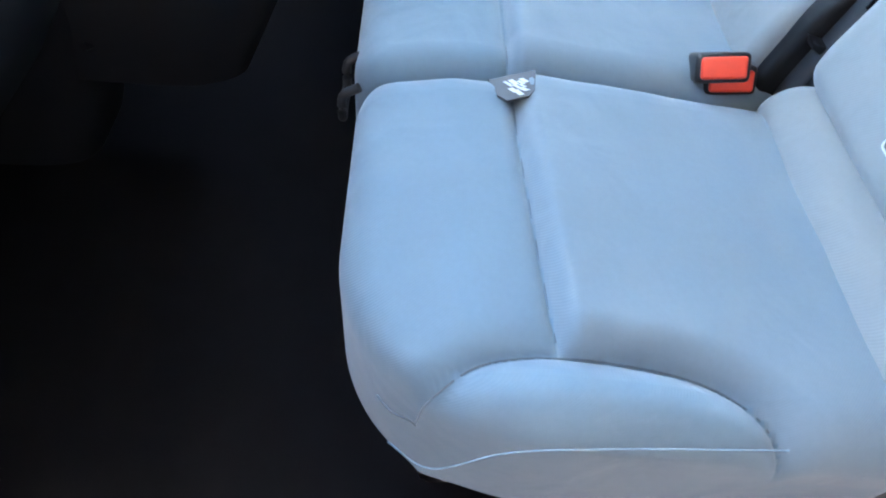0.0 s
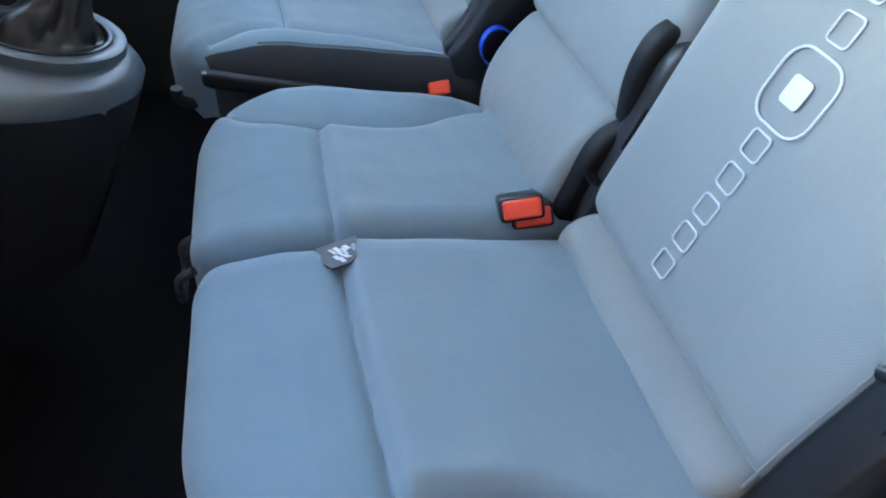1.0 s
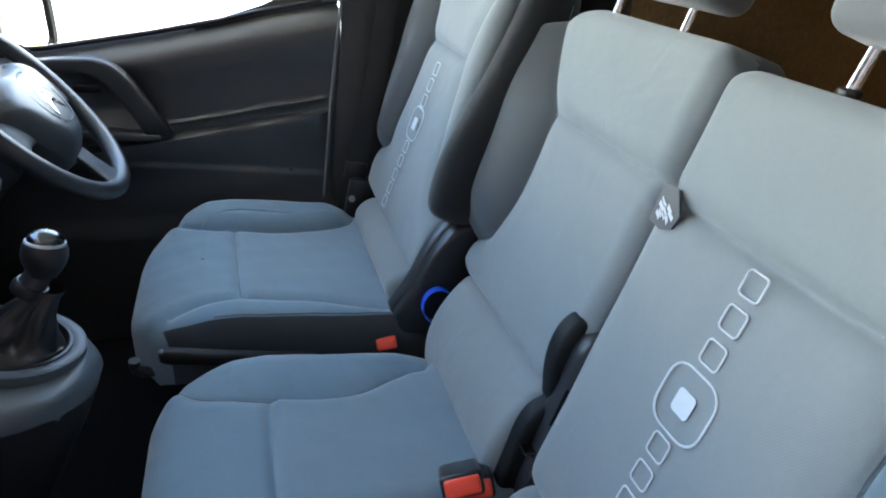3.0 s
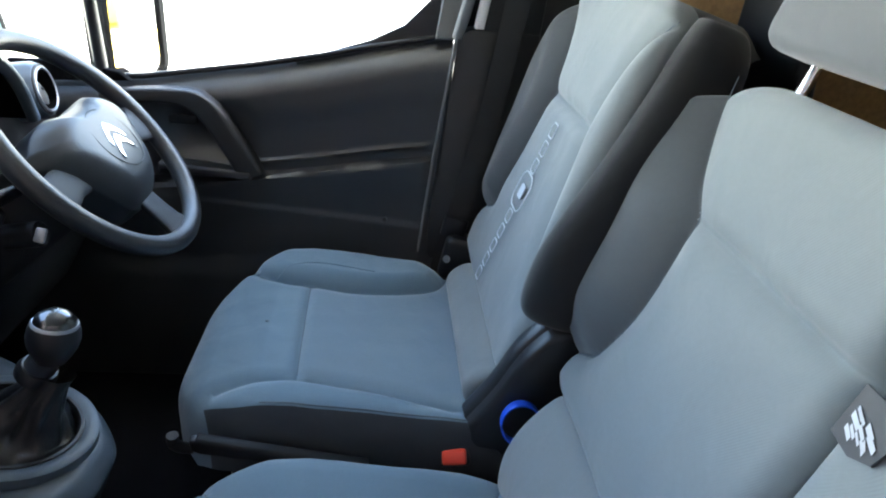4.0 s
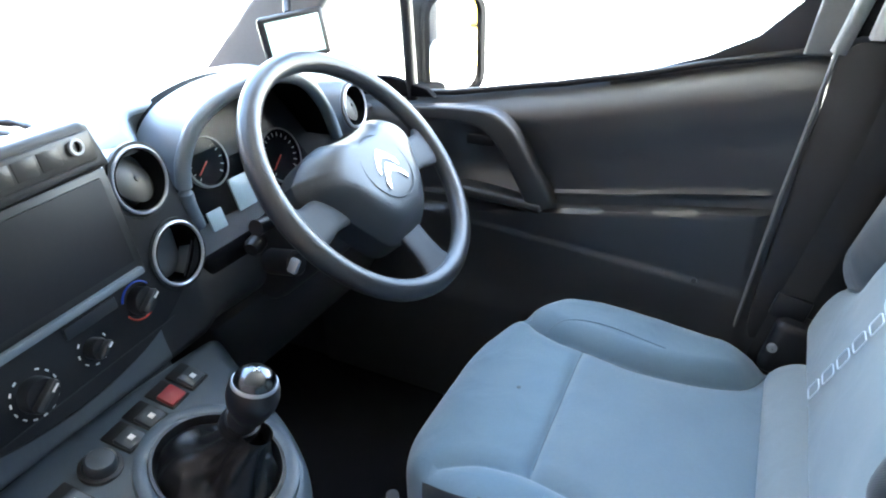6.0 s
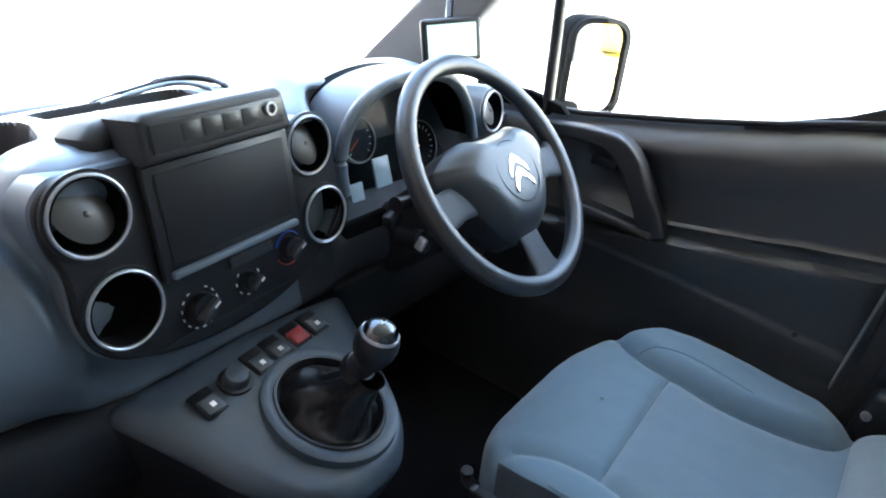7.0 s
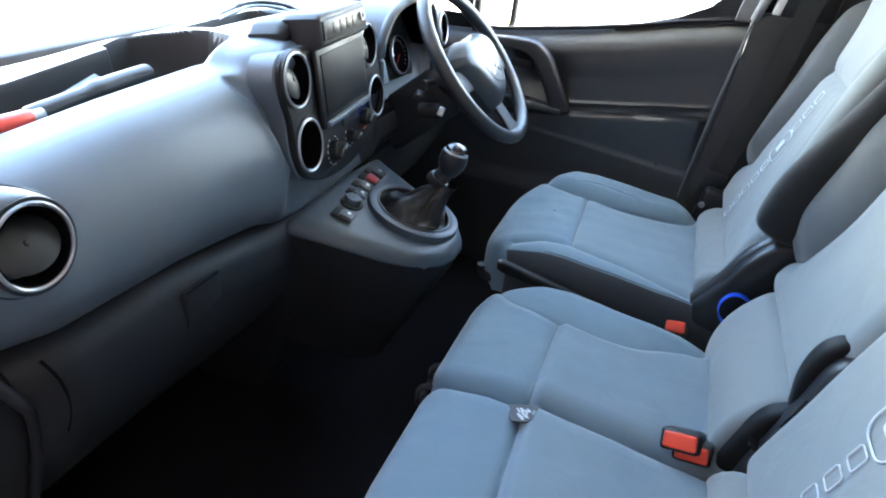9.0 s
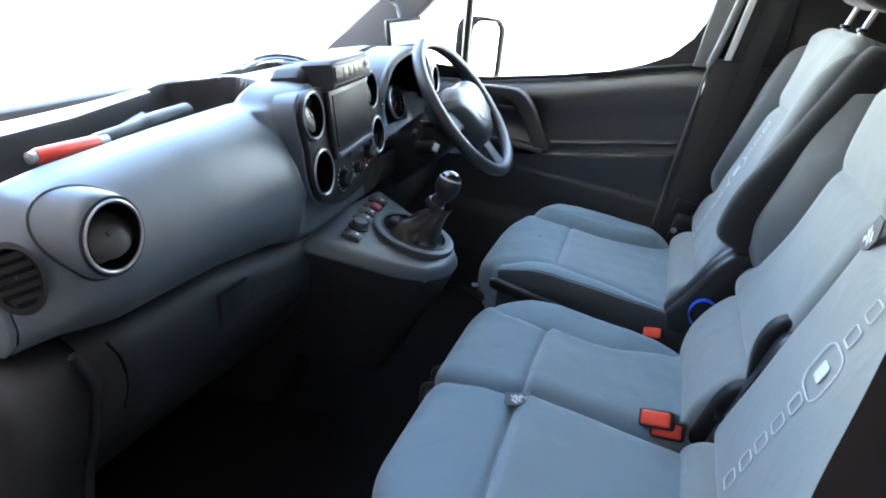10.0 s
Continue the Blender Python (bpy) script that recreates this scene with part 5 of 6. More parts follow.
lock = part("ignition_lock", lathe([(0.019, -0.05), (0.019, 0.0), (0.015, 0.004), (0.001, 0.004)], Matrix.Translation((0.222, 0.310, 0.716)) @ pose(0, 0, 0, 78, -22, 0), 28), BLACK, column)
part("key_bow", box((0.008, 0.016, 0.022), Matrix.Translation((0.208, 0.303, 0.721)) @ pose(0, 0, 0, 10, 30, 0), 0.0035), STEEL, lock, "metal key")

# ---- centre console and gear lever ----
con = thing("gear_console", "grey moulded gear console below the dash", "console", "", (-0.03, 0.30, 0.30))


def console_shape(x, y, down):
    t = np.clip((y - 0.15) / 0.28, 0, 1)
    grow = 0.70 + 0.60 * t ** 1.3
    cx = -0.035
    z = 0.542 + (y - 0.165) * 0.255 - 0.010 * np.clip(np.abs(x - cx) / 0.14, 0, 1) ** 2
    under = np.clip(down - 0.035, 0, 1)
    spread = 1 - 1.4 * under
    return cx + (x - cx) * grow * spread, y + 0.75 * under, z - down - 0.5 * under


def console_regions(x, y, down, u, v):
    # the rolled flank goes dark with the tunnel, its shade as colour
    return np.where(down > 0.030, 1, 0)


pad_parts(pad(-0.190, 0.120, 0.150, 0.440, 0.026, 0.20, (0.13, 0.13, 0.02, 0.02), console_shape, console_regions, 0.005), {0: ("console_top", SHADED_CONSOLE, ""), 1: ("console_skirt", LOWER, "dark tunnel and shade-darkened flank below the console")}, con)
part("console_core", loft([(0.06, -0.150, 0.070, 0.560, 0.98), (0.16, -0.165, 0.080, 0.520, 0.98), (0.30, -0.190, 0.095, 0.462, 0.98), (0.42, -0.215, 0.110, 0.418, 0.98), (0.52, -0.235, 0.120, 0.400, 0.98), (0.575, -0.24, 0.120, 0.420, 0.98)], lambda x, z, y: (x, y, z), 48, 5.0), LOWER, con, "dark lower console")
part("pocket_rim", tube(smooth_line([(-0.178, 0.470, 0.330), (-0.135, 0.452, 0.318), (-0.08, 0.448, 0.314), (-0.02, 0.452, 0.318), (0.03, 0.466, 0.328)], 6), 0.006, n=10), LOWER, con, "rim of the open pocket")
TOP = pose(-0.018, 0.262, 0.572, 14.5, 0, 0)
part("gaiter_ring", lathe([(0.100, -0.01), (0.099, 0.006), (0.094, 0.0085), (0.082, 0.0075), (0.078, 0.005), (0.075, -0.006)], TOP @ Matrix.Diagonal((0.88, 1.0, 1, 1)), 56), SHADED_CONSOLE, con, "grey ring round the gaiter")
part("gaiter_bezel", lathe([(0.083, 0.004), (0.081, 0.0095), (0.077, 0.0095), (0.072, -0.004)], TOP @ Matrix.Diagonal((0.88, 1.0, 1, 1)), 56), BLACK, con, "black bezel of the gaiter")
boot_v, boot_f = [], []
rings, seg = 30, 96
for i in range(rings):
    t = i / (rings - 1)
    for j in range(seg):
        a = 2 * math.pi * j / seg
        u = t * (1 - t) * 4
        fold = 1 + u * (0.14 * math.sin(3 * a + 1.2 + 2.0 * t) + 0.10 * abs(math.sin(4.5 * a - 3.1 * t)) + 0.05 * math.sin(11 * a + 6 * t + 2 * math.sin(2 * a)))
        r = (0.059 * (1 - t) ** 1.5 + 0.0175) * (fold if 0 < t < 1 else 1)
        h = -0.006 + 0.10 * t ** 1.15 + (0.012 * math.sin(3.1 * math.pi * t + 1.5 * math.sin(2 * a)) + 0.007 * math.sin(5 * a + 4 * t)) * (1 - t) * min(1, 5 * t)
        boot_v.append(TOP @ Vector((0.90 * r * math.cos(a) + 0.005 * t, r * math.sin(a) - 0.048 * t ** 1.3, h)))
for i in range(rings - 1):
    boot_f += [(i * seg + j, i * seg + (j + 1) % seg, (i + 1) * seg + (j + 1) % seg, (i + 1) * seg + j) for j in range(seg)]
lever = thing("gear_lever", "gear lever with black chrome-capped knob and creased leather gaiter", "gear lever", "", (-0.018, 0.262, 0.572))
part("gaiter", (boot_v, boot_f), LEATHER, lever, "creased black leather gaiter")
KN = Matrix.Translation((-0.008, 0.193, 0.700)) @ pose(0, 0, 0, 12, 8, 0)
part("stem", tube([(-0.010, 0.222, 0.648), (-0.009, 0.205, 0.672), (-0.008, 0.193, 0.695)], [0.019, 0.0165, 0.017], n=20), RUBBER, lever)
part("boot_collar", tube([(-0.0100, 0.2235, 0.6455), (-0.0097, 0.2185, 0.6525), (-0.0095, 0.214, 0.659)], [0.0225, 0.0235, 0.0205], n=24), LEATHER, lever, "frayed collar of the gaiter")
knob = part("knob", lathe([(0.0165, -0.030), (0.0215, -0.021), (0.0265, -0.010), (0.0285, 0.001), (0.0275, 0.011), (0.0245, 0.0185)], KN), BLACK, lever, "black rubber knob")
part("knob_cap", lathe([(0.0252, 0.0170), (0.0248, 0.0195), (0.0236, 0.0208), (0.0228, 0.0206)], KN), SILVER, knob, "satin silver collar of the knob")
part("knob_dome", lathe([(0.0230, 0.0204), (0.0215, 0.0250), (0.0180, 0.0300), (0.0120, 0.0338), (0.0060, 0.0354), (0.0005, 0.0358)], KN), SMOKED, knob, "glossy smoked shift plate")
part("shift_mark", box((0.0010, 0.009, 0.0006), KN @ pose(0, 0, 0.0357), 0), WHITE, knob, "", False)
part("shift_mark", box((0.009, 0.0010, 0.0006), KN @ pose(0, 0, 0.0357), 0), WHITE, knob, "", False)


def on_console(x, y):
    return pose(x, y, 0.542 + (y - 0.165) * 0.255 - 0.002, 14.5, 0, 8)


for x, y, mat, mark in ((-0.138, 0.360, BLACK, True), (-0.046, 0.379, BLACK, True), (-0.010, 0.385, BLACK, True), (0.030, 0.390, DARK_RED, False), (0.068, 0.394, BLACK, True)):
    sw = thing("console_switch", "red hazard warning switch" if mat is DARK_RED else "black rocker switch with a pale mark on the gear console", "switch", "console switches", (x, y, 0.59))
    part("surround", box((0.034, 0.044, 0.006), on_console(x, y), 0.002), BLACK, sw)
    part("rocker", box((0.028, 0.026, 0.010), on_console(x, y - 0.007) @ pose(0, 0, 0.003, 6), 0.003), DARK_RED if mat is DARK_RED else SWITCH, sw)
    if mark:
        part("mark", box((0.007, 0.007, 0.001), on_console(x, y - 0.010) @ pose(0, 0, 0.0092, 6), 0), WHITE, sw, "", False)
rk = part("adjuster_knob", lathe([(0.024, -0.004), (0.024, 0.004), (0.020, 0.005)], on_console(-0.090, 0.368), 32), DARK, con, "round ribbed adjuster knob")
part("knob_top", lathe([(0.018, 0.003), (0.0175, 0.014), (0.015, 0.017), (0.001, 0.0175)], on_console(-0.090, 0.368), 28), SWITCH, rk)

# ---- driver's door ----
DY = [-0.318, -0.138, -0.040, 0.110, 0.340, 0.700]
DZ = [0.955, 0.918, 0.893, 0.862, 0.822, 0.790]


def door_skin():
    ys, ts = np.linspace(-0.318, 0.70, 150), np.linspace(0, 1, 130)
    Yg, T = np.meshgrid(ys, ts, indexing="ij")
    top = np.interp(Yg, DY, DZ)
    Z = 0.04 + (top - 0.04) * T
    ledge = 0.652 + (0.10 - Yg) * 0.165
    x = 0.760 + 0.0 * Z
    run = rise(Yg, -0.300, -0.262)
    x -= 0.006 * run * np.exp(-(((Z - ledge) / 0.004) ** 2))
    x += 0.003 * run * rise(ledge - Z, 0.003, 0.008)
    x -= 0.021 * run * rise(ledge - 0.026 - Z, 0.0, 0.009)
    x += 0.012 * run * rise(ledge - 0.036 - Z, 0.0, 0.11)
    x -= 0.010 * rise(0.40 + 0.10 * np.clip(0.2 - Yg, 0, 1) - Z, -0.02, 0.05)
    x -= 0.004 * rise(0.545 + 0.09 * (Yg - 0.05) - Z, -0.004, 0.006)
    x -= 0.006 * rise(Z - top + 0.150, 0.0, 0.06)
    x += 0.052 * rise(Z - top, -0.075, 0.012) ** 1.5
    pocket = np.exp(-(((Yg - 0.215) / 0.085) ** 4 + ((Z - 0.712) / 0.060) ** 4))
    x += 0.030 * pocket
    n, k = Yg.shape
    idx = np.arange(n * k).reshape(n, k)
    f = np.stack([idx[:-1, :-1], idx[:-1, 1:], idx[1:, 1:], idx[1:, :-1]], -1).reshape(-1, 4)
    return np.stack([x, Yg, Z], -1).reshape(-1, 3).tolist(), f.tolist()


SIDE = Matrix(((0, 0, -1, 0), (1, 0, 0, 0), (0, 1, 0, 0), (0, 0, 0, 1)))
ddoor = tagged(new("driver_door"), "closed driver's door with a dark grained trim panel", "door", kind="structure")
ddoor.location = (0.78, 0.15, 0.10)
part("trim_panel", door_skin(), TRIM, ddoor)
part("belt_seal", tube([(0.789, y, z - 0.001) for y, z in zip(DY, DZ)], 0.0065, n=10), BLACK, ddoor, "black rubber seal along the window")
part("door_shell", box((0.03, 1.06, 0.86), pose(0.840, 0.16, 0.325), 0.01), PAINT, ddoor, "painted outer skin")
part("grab_handle", band([(0.42, 0.783), (0.34, 0.792), (0.265, 0.795), (0.222, 0.786), (0.190, 0.757), (0.160, 0.708), (0.130, 0.655), (0.118, 0.622)], [0.026, 0.030, 0.034, 0.046, 0.050, 0.050, 0.056, 0.060], [0.028, 0.036, 0.042, 0.046, 0.046, 0.044, 0.040, 0.034], pose(0.764, 0, 0) @ Matrix(((0, 0, -1, 0), (1, 0, 0, 0), (0, 1, 0, 0), (0, 0, 0, 1))), 28, 5.0), DARK, ddoor, "moulded grab handle")
part("handle_tray", box((0.05, 0.20, 0.022), pose(0.750, 0.215, 0.632, 4), 0.007, 3), TRIM, ddoor)
part("release_lever", box((0.012, 0.06, 0.022), pose(0.772, 0.265, 0.735), 0.005), BLACK, ddoor, "black door release lever")
part("panel_screw", lathe([(0.006, 0), (0.005, 0.003), (0.001, 0.0035)], pose(0.731, -0.187, 0.537, 0, -90, 0), 16), DARK, ddoor)
part("edge_seal", tube([(0.752, -0.268, 0.40), (0.752, -0.292, 0.70), (0.752, -0.320, 0.958)], 0.0035, n=10), PILLAR, ddoor, "grey edge of the door seal")
part("window_seal", prism([(0.02, 0.877), (-0.138, 0.930), (-0.210, 0.967), (-0.260, 1.020), (-0.285, 1.068), (-0.295, 1.13), (-0.305, 1.20), (-0.322, 1.20), (-0.318, 0.925), (-0.138, 0.888), (0.02, 0.862)], 0.010, pose(0.800, 0, 0) @ Matrix(((0, 0, -1, 0), (1, 0, 0, 0), (0, 1, 0, 0), (0, 0, 0, 1))), 0.003), BLACK, ddoor, "black rubber corner of the window")
part("window_frame", tube(smooth_line([(0.755, -0.322, 0.955), (0.745, -0.352, 1.10), (0.72, -0.372, 1.25), (0.70, -0.34, 1.36), (0.68, 0.0, 1.40), (0.665, 0.34, 1.34)], 5), 0.012, n=12), PILLAR, ddoor, "grey window frame")
part("frame_upright", prism([(-0.277, 0.945), (-0.291, 1.077), (-0.305, 1.20), (-0.330, 1.40), (-0.408, 1.40), (-0.377, 1.20), (-0.350, 1.083), (-0.326, 0.945)], 0.016, pose(0.790, 0, 0) @ SIDE, 0.005, 3), PILLAR, ddoor, "grey upright behind the side window")
part("quarter_bar", tube([(0.768, 0.418, 0.805), (0.760, 0.420, 0.95), (0.735, 0.415, 1.15), (0.70, 0.40, 1.34)], 0.013, n=12), BLACK, ddoor, "black bar between window and quarterlight")
part("quarter_base", prism([(0.36, 0.815), (0.62, 0.80), (0.60, 0.845), (0.46, 0.848), (0.38, 0.832)], 0.02, pose(0.775, 0, 0) @ Matrix(((0, 0, -1, 0), (1, 0, 0, 0), (0, 1, 0, 0), (0, 0, 0, 1))), 0.004), MATT, ddoor)
pane = part("window_pane", ([(0.796, -0.30, 0.93), (0.796, 0.42, 0.80), (0.70, 0.38, 1.36), (0.71, -0.34, 1.36)], [(0, 1, 2, 3)]), GLASS, ddoor, "clear side window", False)
pane.visible_shadow = False
quarter = part("quarter_pane", ([(0.785, 0.42, 0.80), (0.77, 0.72, 0.80), (0.70, 0.36, 1.34)], [(0, 1, 2)]), GLASS, ddoor, "clear quarterlight", False)
quarter.visible_shadow = False

# pillars
structure("a_pillar", prism([(0.955, 0.795), (0.72, 1.015), (0.40, 1.315), (0.28, 1.40), (0.22, 1.36), (0.36, 1.215), (0.515, 1.045), (0.650, 0.890), (0.72, 0.80)], 0.055, pose(0.735, 0, 0) @ SIDE, 0.012, 3), PILLAR, "grey trimmed windscreen pillar", "pillar")
structure("a_pillar_near", prism([(0.955, 0.795), (0.72, 1.015), (0.40, 1.315), (0.28, 1.40), (0.22, 1.36), (0.36, 1.215), (0.60, 0.99), (0.78, 0.80)], 0.055, pose(-0.745, 0, 0) @ SIDE, 0.012, 3), PILLAR, "grey trimmed windscreen pillar by the open door", "pillar")
structure("b_pillar", prism([(-0.30, 0.04), (-0.29, 0.50), (-0.322, 0.96), (-0.350, 0.975), (-0.395, 0.975), (-0.50, 0.975), (-0.50, 0.10)], 0.05, pose(0.80, 0, 0) @ SIDE, 0.01, 2), DARK, "dark lower trim of the door pillar", "pillar")
structure("b_pillar_upper", prism([(-0.358, 0.975), (-0.39, 1.20), (-0.405, 1.42), (-0.423, 1.42), (-0.408, 1.20), (-0.376, 0.975)], 0.045, pose(0.79, 0, 0) @ SIDE, 0.008, 2), FRAME, "white painted upper part of the door pillar", "pillar")
structure("b_pillar_lining", prism([(-0.374, 0.97), (-0.406, 1.20), (-0.421, 1.42), (-0.52, 1.42), (-0.50, 0.97)], 0.040, pose(0.795, 0, 0) @ SIDE, 0.008, 2), DARK, "dark lining of the door pillar", "pillar")
structure("b_pillar_seal", prism([(-0.322, 0.97), (-0.372, 1.20), (-0.400, 1.42), (-0.408, 1.42), (-0.394, 1.20), (-0.362, 0.97)], 0.018, pose(0.812, 0, 0) @ SIDE, 0.004, 2), MATT, "black rubber seal of the door pillar", "trim")
structure("body_side", box((0.05, 0.62, 1.40), pose(0.815, -0.72, 0.75), 0.01), DARK, "dark lined body side behind the driver", "wall")

# driver's belt
belt = thing("seat_belt", "black webbing belt hanging at the driver's door pillar", "seat belt", "seat belts", (0.72, -0.40, 0.45))


def strap(points, width, across):
    a = Vector(across).normalized() * (width / 2)
    n = len(points)
    v = [Vector(p) + s * a for p in points for s in (-1, 1)]
    v += [p + Vector((0, 0.0016, 0.0006)) for p in v]
    f = [(2 * i, 2 * i + 1, 2 * i + 3, 2 * i + 2) for i in range(n - 1)]
    f += [(2 * n + 2 * i, 2 * n + 2 * i + 2, 2 * n + 2 * i + 3, 2 * n + 2 * i + 1) for i in range(n - 1)]
    f += [(2 * i, 2 * i + 2, 2 * n + 2 * i + 2, 2 * n + 2 * i) for i in range(n - 1)] + [(2 * i + 1, 2 * n + 2 * i + 1, 2 * n + 2 * i + 3, 2 * i + 3) for i in range(n - 1)]
    return v, f


part("webbing", strap(smooth_line([(0.722, -0.458, 1.22), (0.716, -0.428, 0.98), (0.712, -0.405, 0.80), (0.706, -0.368, 0.62), (0.702, -0.336, 0.47), (0.70, -0.325, 0.40)], 6), 0.052, (-0.12, 1, 0.12)), WEB, belt)
part("anchor_loop", box((0.02, 0.075, 0.06), pose(0.745, -0.47, 1.22), 0.008), BLACK, belt)
part("tongue", box((0.014, 0.058, 0.050), pose(0.706, -0.350, 0.535, 10), 0.005), BLACK, belt, "black belt tongue")
part("button_stop", lathe([(0.006, 0), (0.005, 0.003), (0.001, 0.0035)], pose(0.698, -0.342, 0.50, 0, -90, 0), 14), BLACK, belt)
part("reel_cover", box((0.06, 0.10, 0.11), pose(0.70, -0.375, 0.46, 10), 0.015, 3), BLACK, belt)
part("anchor_bolt", lathe([(0.009, 0), (0.008, 0.006), (0.001, 0.007)], pose(0.672, -0.335, 0.47, 0, -90, 0), 16), STEEL, belt)
pbelt = thing("seat_belt", "black webbing belt beside the outer passenger seat", "seat belt", "seat belts", (-0.74, -0.48, 0.30))
part("shoulder_webbing", strap(smooth_line([(-0.750, -0.470, 1.20), (-0.745, -0.466, 1.0), (-0.738, -0.463, 0.84), (-0.735, -0.458, 0.69), (-0.738, -0.470, 0.56), (-0.75, -0.48, 0.30)], 6), 0.047, (0.10, 1, 0.15)), WEB, pbelt)
part("lap_webbing", strap(smooth_line([(-0.756, -0.505, 1.20), (-0.750, -0.500, 1.0), (-0.743, -0.496, 0.84), (-0.740, -0.492, 0.69), (-0.745, -0.490, 0.56), (-0.755, -0.49, 0.30)], 6), 0.047, (0.10, 1, 0.15)), WEB, pbelt)


# ---- seat hinges, buckles, small things ----
def hinge(seat, x0, x1, outline, label):
    return part("hinge_cover", prism([(p.x, p.y) for p in smooth_line([(a, b, 0) for a, b in outline] + [(*outline[0], 0)], 4)[:-1]], x1 - x0, pose(x1, 0, 0) @ SIDE, 0.011, 4), BLACK, seat, label)


ARM_1 = [(-0.413, 0.379), (-0.421, 0.438), (-0.436, 0.500), (-0.451, 0.562), (-0.464, 0.627), (-0.473, 0.655), (-0.488, 0.672), (-0.507, 0.675), (-0.526, 0.660), (-0.534, 0.620), (-0.510, 0.500), (-0.480, 0.390), (-0.450, 0.350)]
h1 = hinge(outer, -0.316, -0.286, [(a - 0.007, b - 0.010) for a, b in ARM_1], "black plastic hinge cover")
part("arm", prism([(p.x, p.y) for p in smooth_line([(a, b, 0) for a, b in ARM_1] + [(*ARM_1[0], 0)], 4)[:-1]], 0.042, pose(-0.262, 0, 0) @ SIDE, 0.012, 5), HINGE, h1, "dark grey rounded hinge arm")
part("slot", box((0.003, 0.006, 0.060), pose(-0.300, -0.4535, 0.567, 16), 0.001), GLOSS, h1)
for name, outline in (("shroud", [(-0.452, 0.556), (-0.447, 0.600), (-0.449, 0.635), (-0.458, 0.664), (-0.472, 0.681), (-0.490, 0.687), (-0.530, 0.680), (-0.550, 0.600), (-0.520, 0.540)]),
                      ("lower_shroud", [(-0.455, 0.552), (-0.432, 0.535), (-0.415, 0.505), (-0.402, 0.460), (-0.392, 0.415), (-0.388, 0.370), (-0.450, 0.350), (-0.500, 0.450), (-0.500, 0.540)])):
    part(name, prism([(p.x, p.y) for p in smooth_line([(a, b, 0) for a, b in outline] + [(*outline[0], 0)], 4)[:-1]], 0.036, pose(-0.243, 0, 0) @ SIDE, 0.010, 4), SHROUD, h1, "black rounded hinge shroud")
part("tilt_lever", prism([(-0.014, -0.014), (0.010, 0.000), (0.013, 0.008), (-0.008, 0.004), (-0.016, -0.006)], 0.024, pose(-0.272, -0.428, 0.482) @ SIDE, 0.003), BLACK, h1, "small black tilt lever")
ARM_2 = [(-0.325, 0.455), (-0.345, 0.40), (-0.43, 0.36), (-0.50, 0.45), (-0.518, 0.58), (-0.508, 0.622), (-0.478, 0.640), (-0.440, 0.634), (-0.415, 0.612), (-0.392, 0.578), (-0.362, 0.515)]
h2 = hinge(driver, 0.126, 0.168, [(a - 0.006, b - 0.004) for a, b in ARM_2], "black plastic hinge cover")
part("arm", prism([(p.x, p.y) for p in smooth_line([(a, b, 0) for a, b in ARM_2] + [(*ARM_2[0], 0)], 4)[:-1]], 0.040, pose(0.190, 0, 0) @ SIDE, 0.015, 5), HINGE, h2, "dark grey rounded hinge arm")
part("shroud", box((0.034, 0.050, 0.150), pose(0.204, -0.462, 0.612, 15), 0.016, 5), SHROUD, h2, "black rounded hinge shroud")
h3 = part("hinge_cover", prism([(-0.415, 0.42), (-0.425, 0.50), (-0.437, 0.55), (-0.455, 0.615), (-0.461, 0.642), (-0.474, 0.653), (-0.53, 0.64), (-0.55, 0.50), (-0.50, 0.36), (-0.43, 0.36)], 0.05, pose(-0.700, 0, 0) @ SIDE, 0.008, 3), BLACK, outer, "black plastic hinge cover")
part("cover_edge", tube([(-0.699, -0.413, 0.44), (-0.699, -0.4235, 0.50), (-0.699, -0.4355, 0.55), (-0.699, -0.4535, 0.615), (-0.700, -0.460, 0.642), (-0.712, -0.470, 0.653)], 0.0018, n=8), PILLAR, h3, "pale edge of the cover")
part("recline_bar", tube([(-0.70, -0.455, 0.608), (-0.725, -0.455, 0.625), (-0.765, -0.46, 0.640)], 0.007, n=16), BLACK, h3, "black recliner bar")


def buckle(place, aim, w=0.050):
    """A buckle whose red end looks along aim."""
    t = thing("belt_buckle", "black seat belt buckle with a red release button", "seat belt buckle", "belt buckles", (place[0] + 0.03, place[1], place[2] - 0.06))
    z = Vector(aim).normalized()
    x = Vector((0, -1, 0.12)).cross(z).cross(z).normalized() * -1
    y = z.cross(x)
    m = Matrix.Translation(place) @ Matrix((x, y, z)).transposed().to_4x4()
    part("body", box((w + 0.010, 0.034, 0.080), m @ pose(0, 0, -0.043), 0.006, 3), BLACK, t)
    part("button", box((w, 0.025, 0.010), m @ pose(0, 0, 0.0), 0.004, 3), RED, t, "red release button")
    part("stalk", tube([m @ Vector((0, 0, -0.08)), m @ Vector((0, 0, -0.10)), Vector((place[0] + 0.07, place[1] - 0.06, place[2] - 0.12))], 0.012, n=10), BLACK, t)
    return t


buckle((-0.304, -0.325, 0.456), (-0.80, 0.25, 0.55))
buckle((-0.290, -0.350, 0.428), (-0.80, 0.20, 0.45))
buckle((0.118, -0.312, 0.398), (-0.80, 0.20, 0.50), 0.040)

loop = thing("blue_strap", "bright blue strap loop between the seats", "strap", "", (0.13, -0.41, 0.43))
circle = [(0.108 + 0.008 * math.sin(a), -0.408 + 0.032 * math.cos(a), 0.480 + 0.034 * math.sin(a)) for a in [2 * math.pi * i / 32 for i in range(32)]]
v, f = [], []
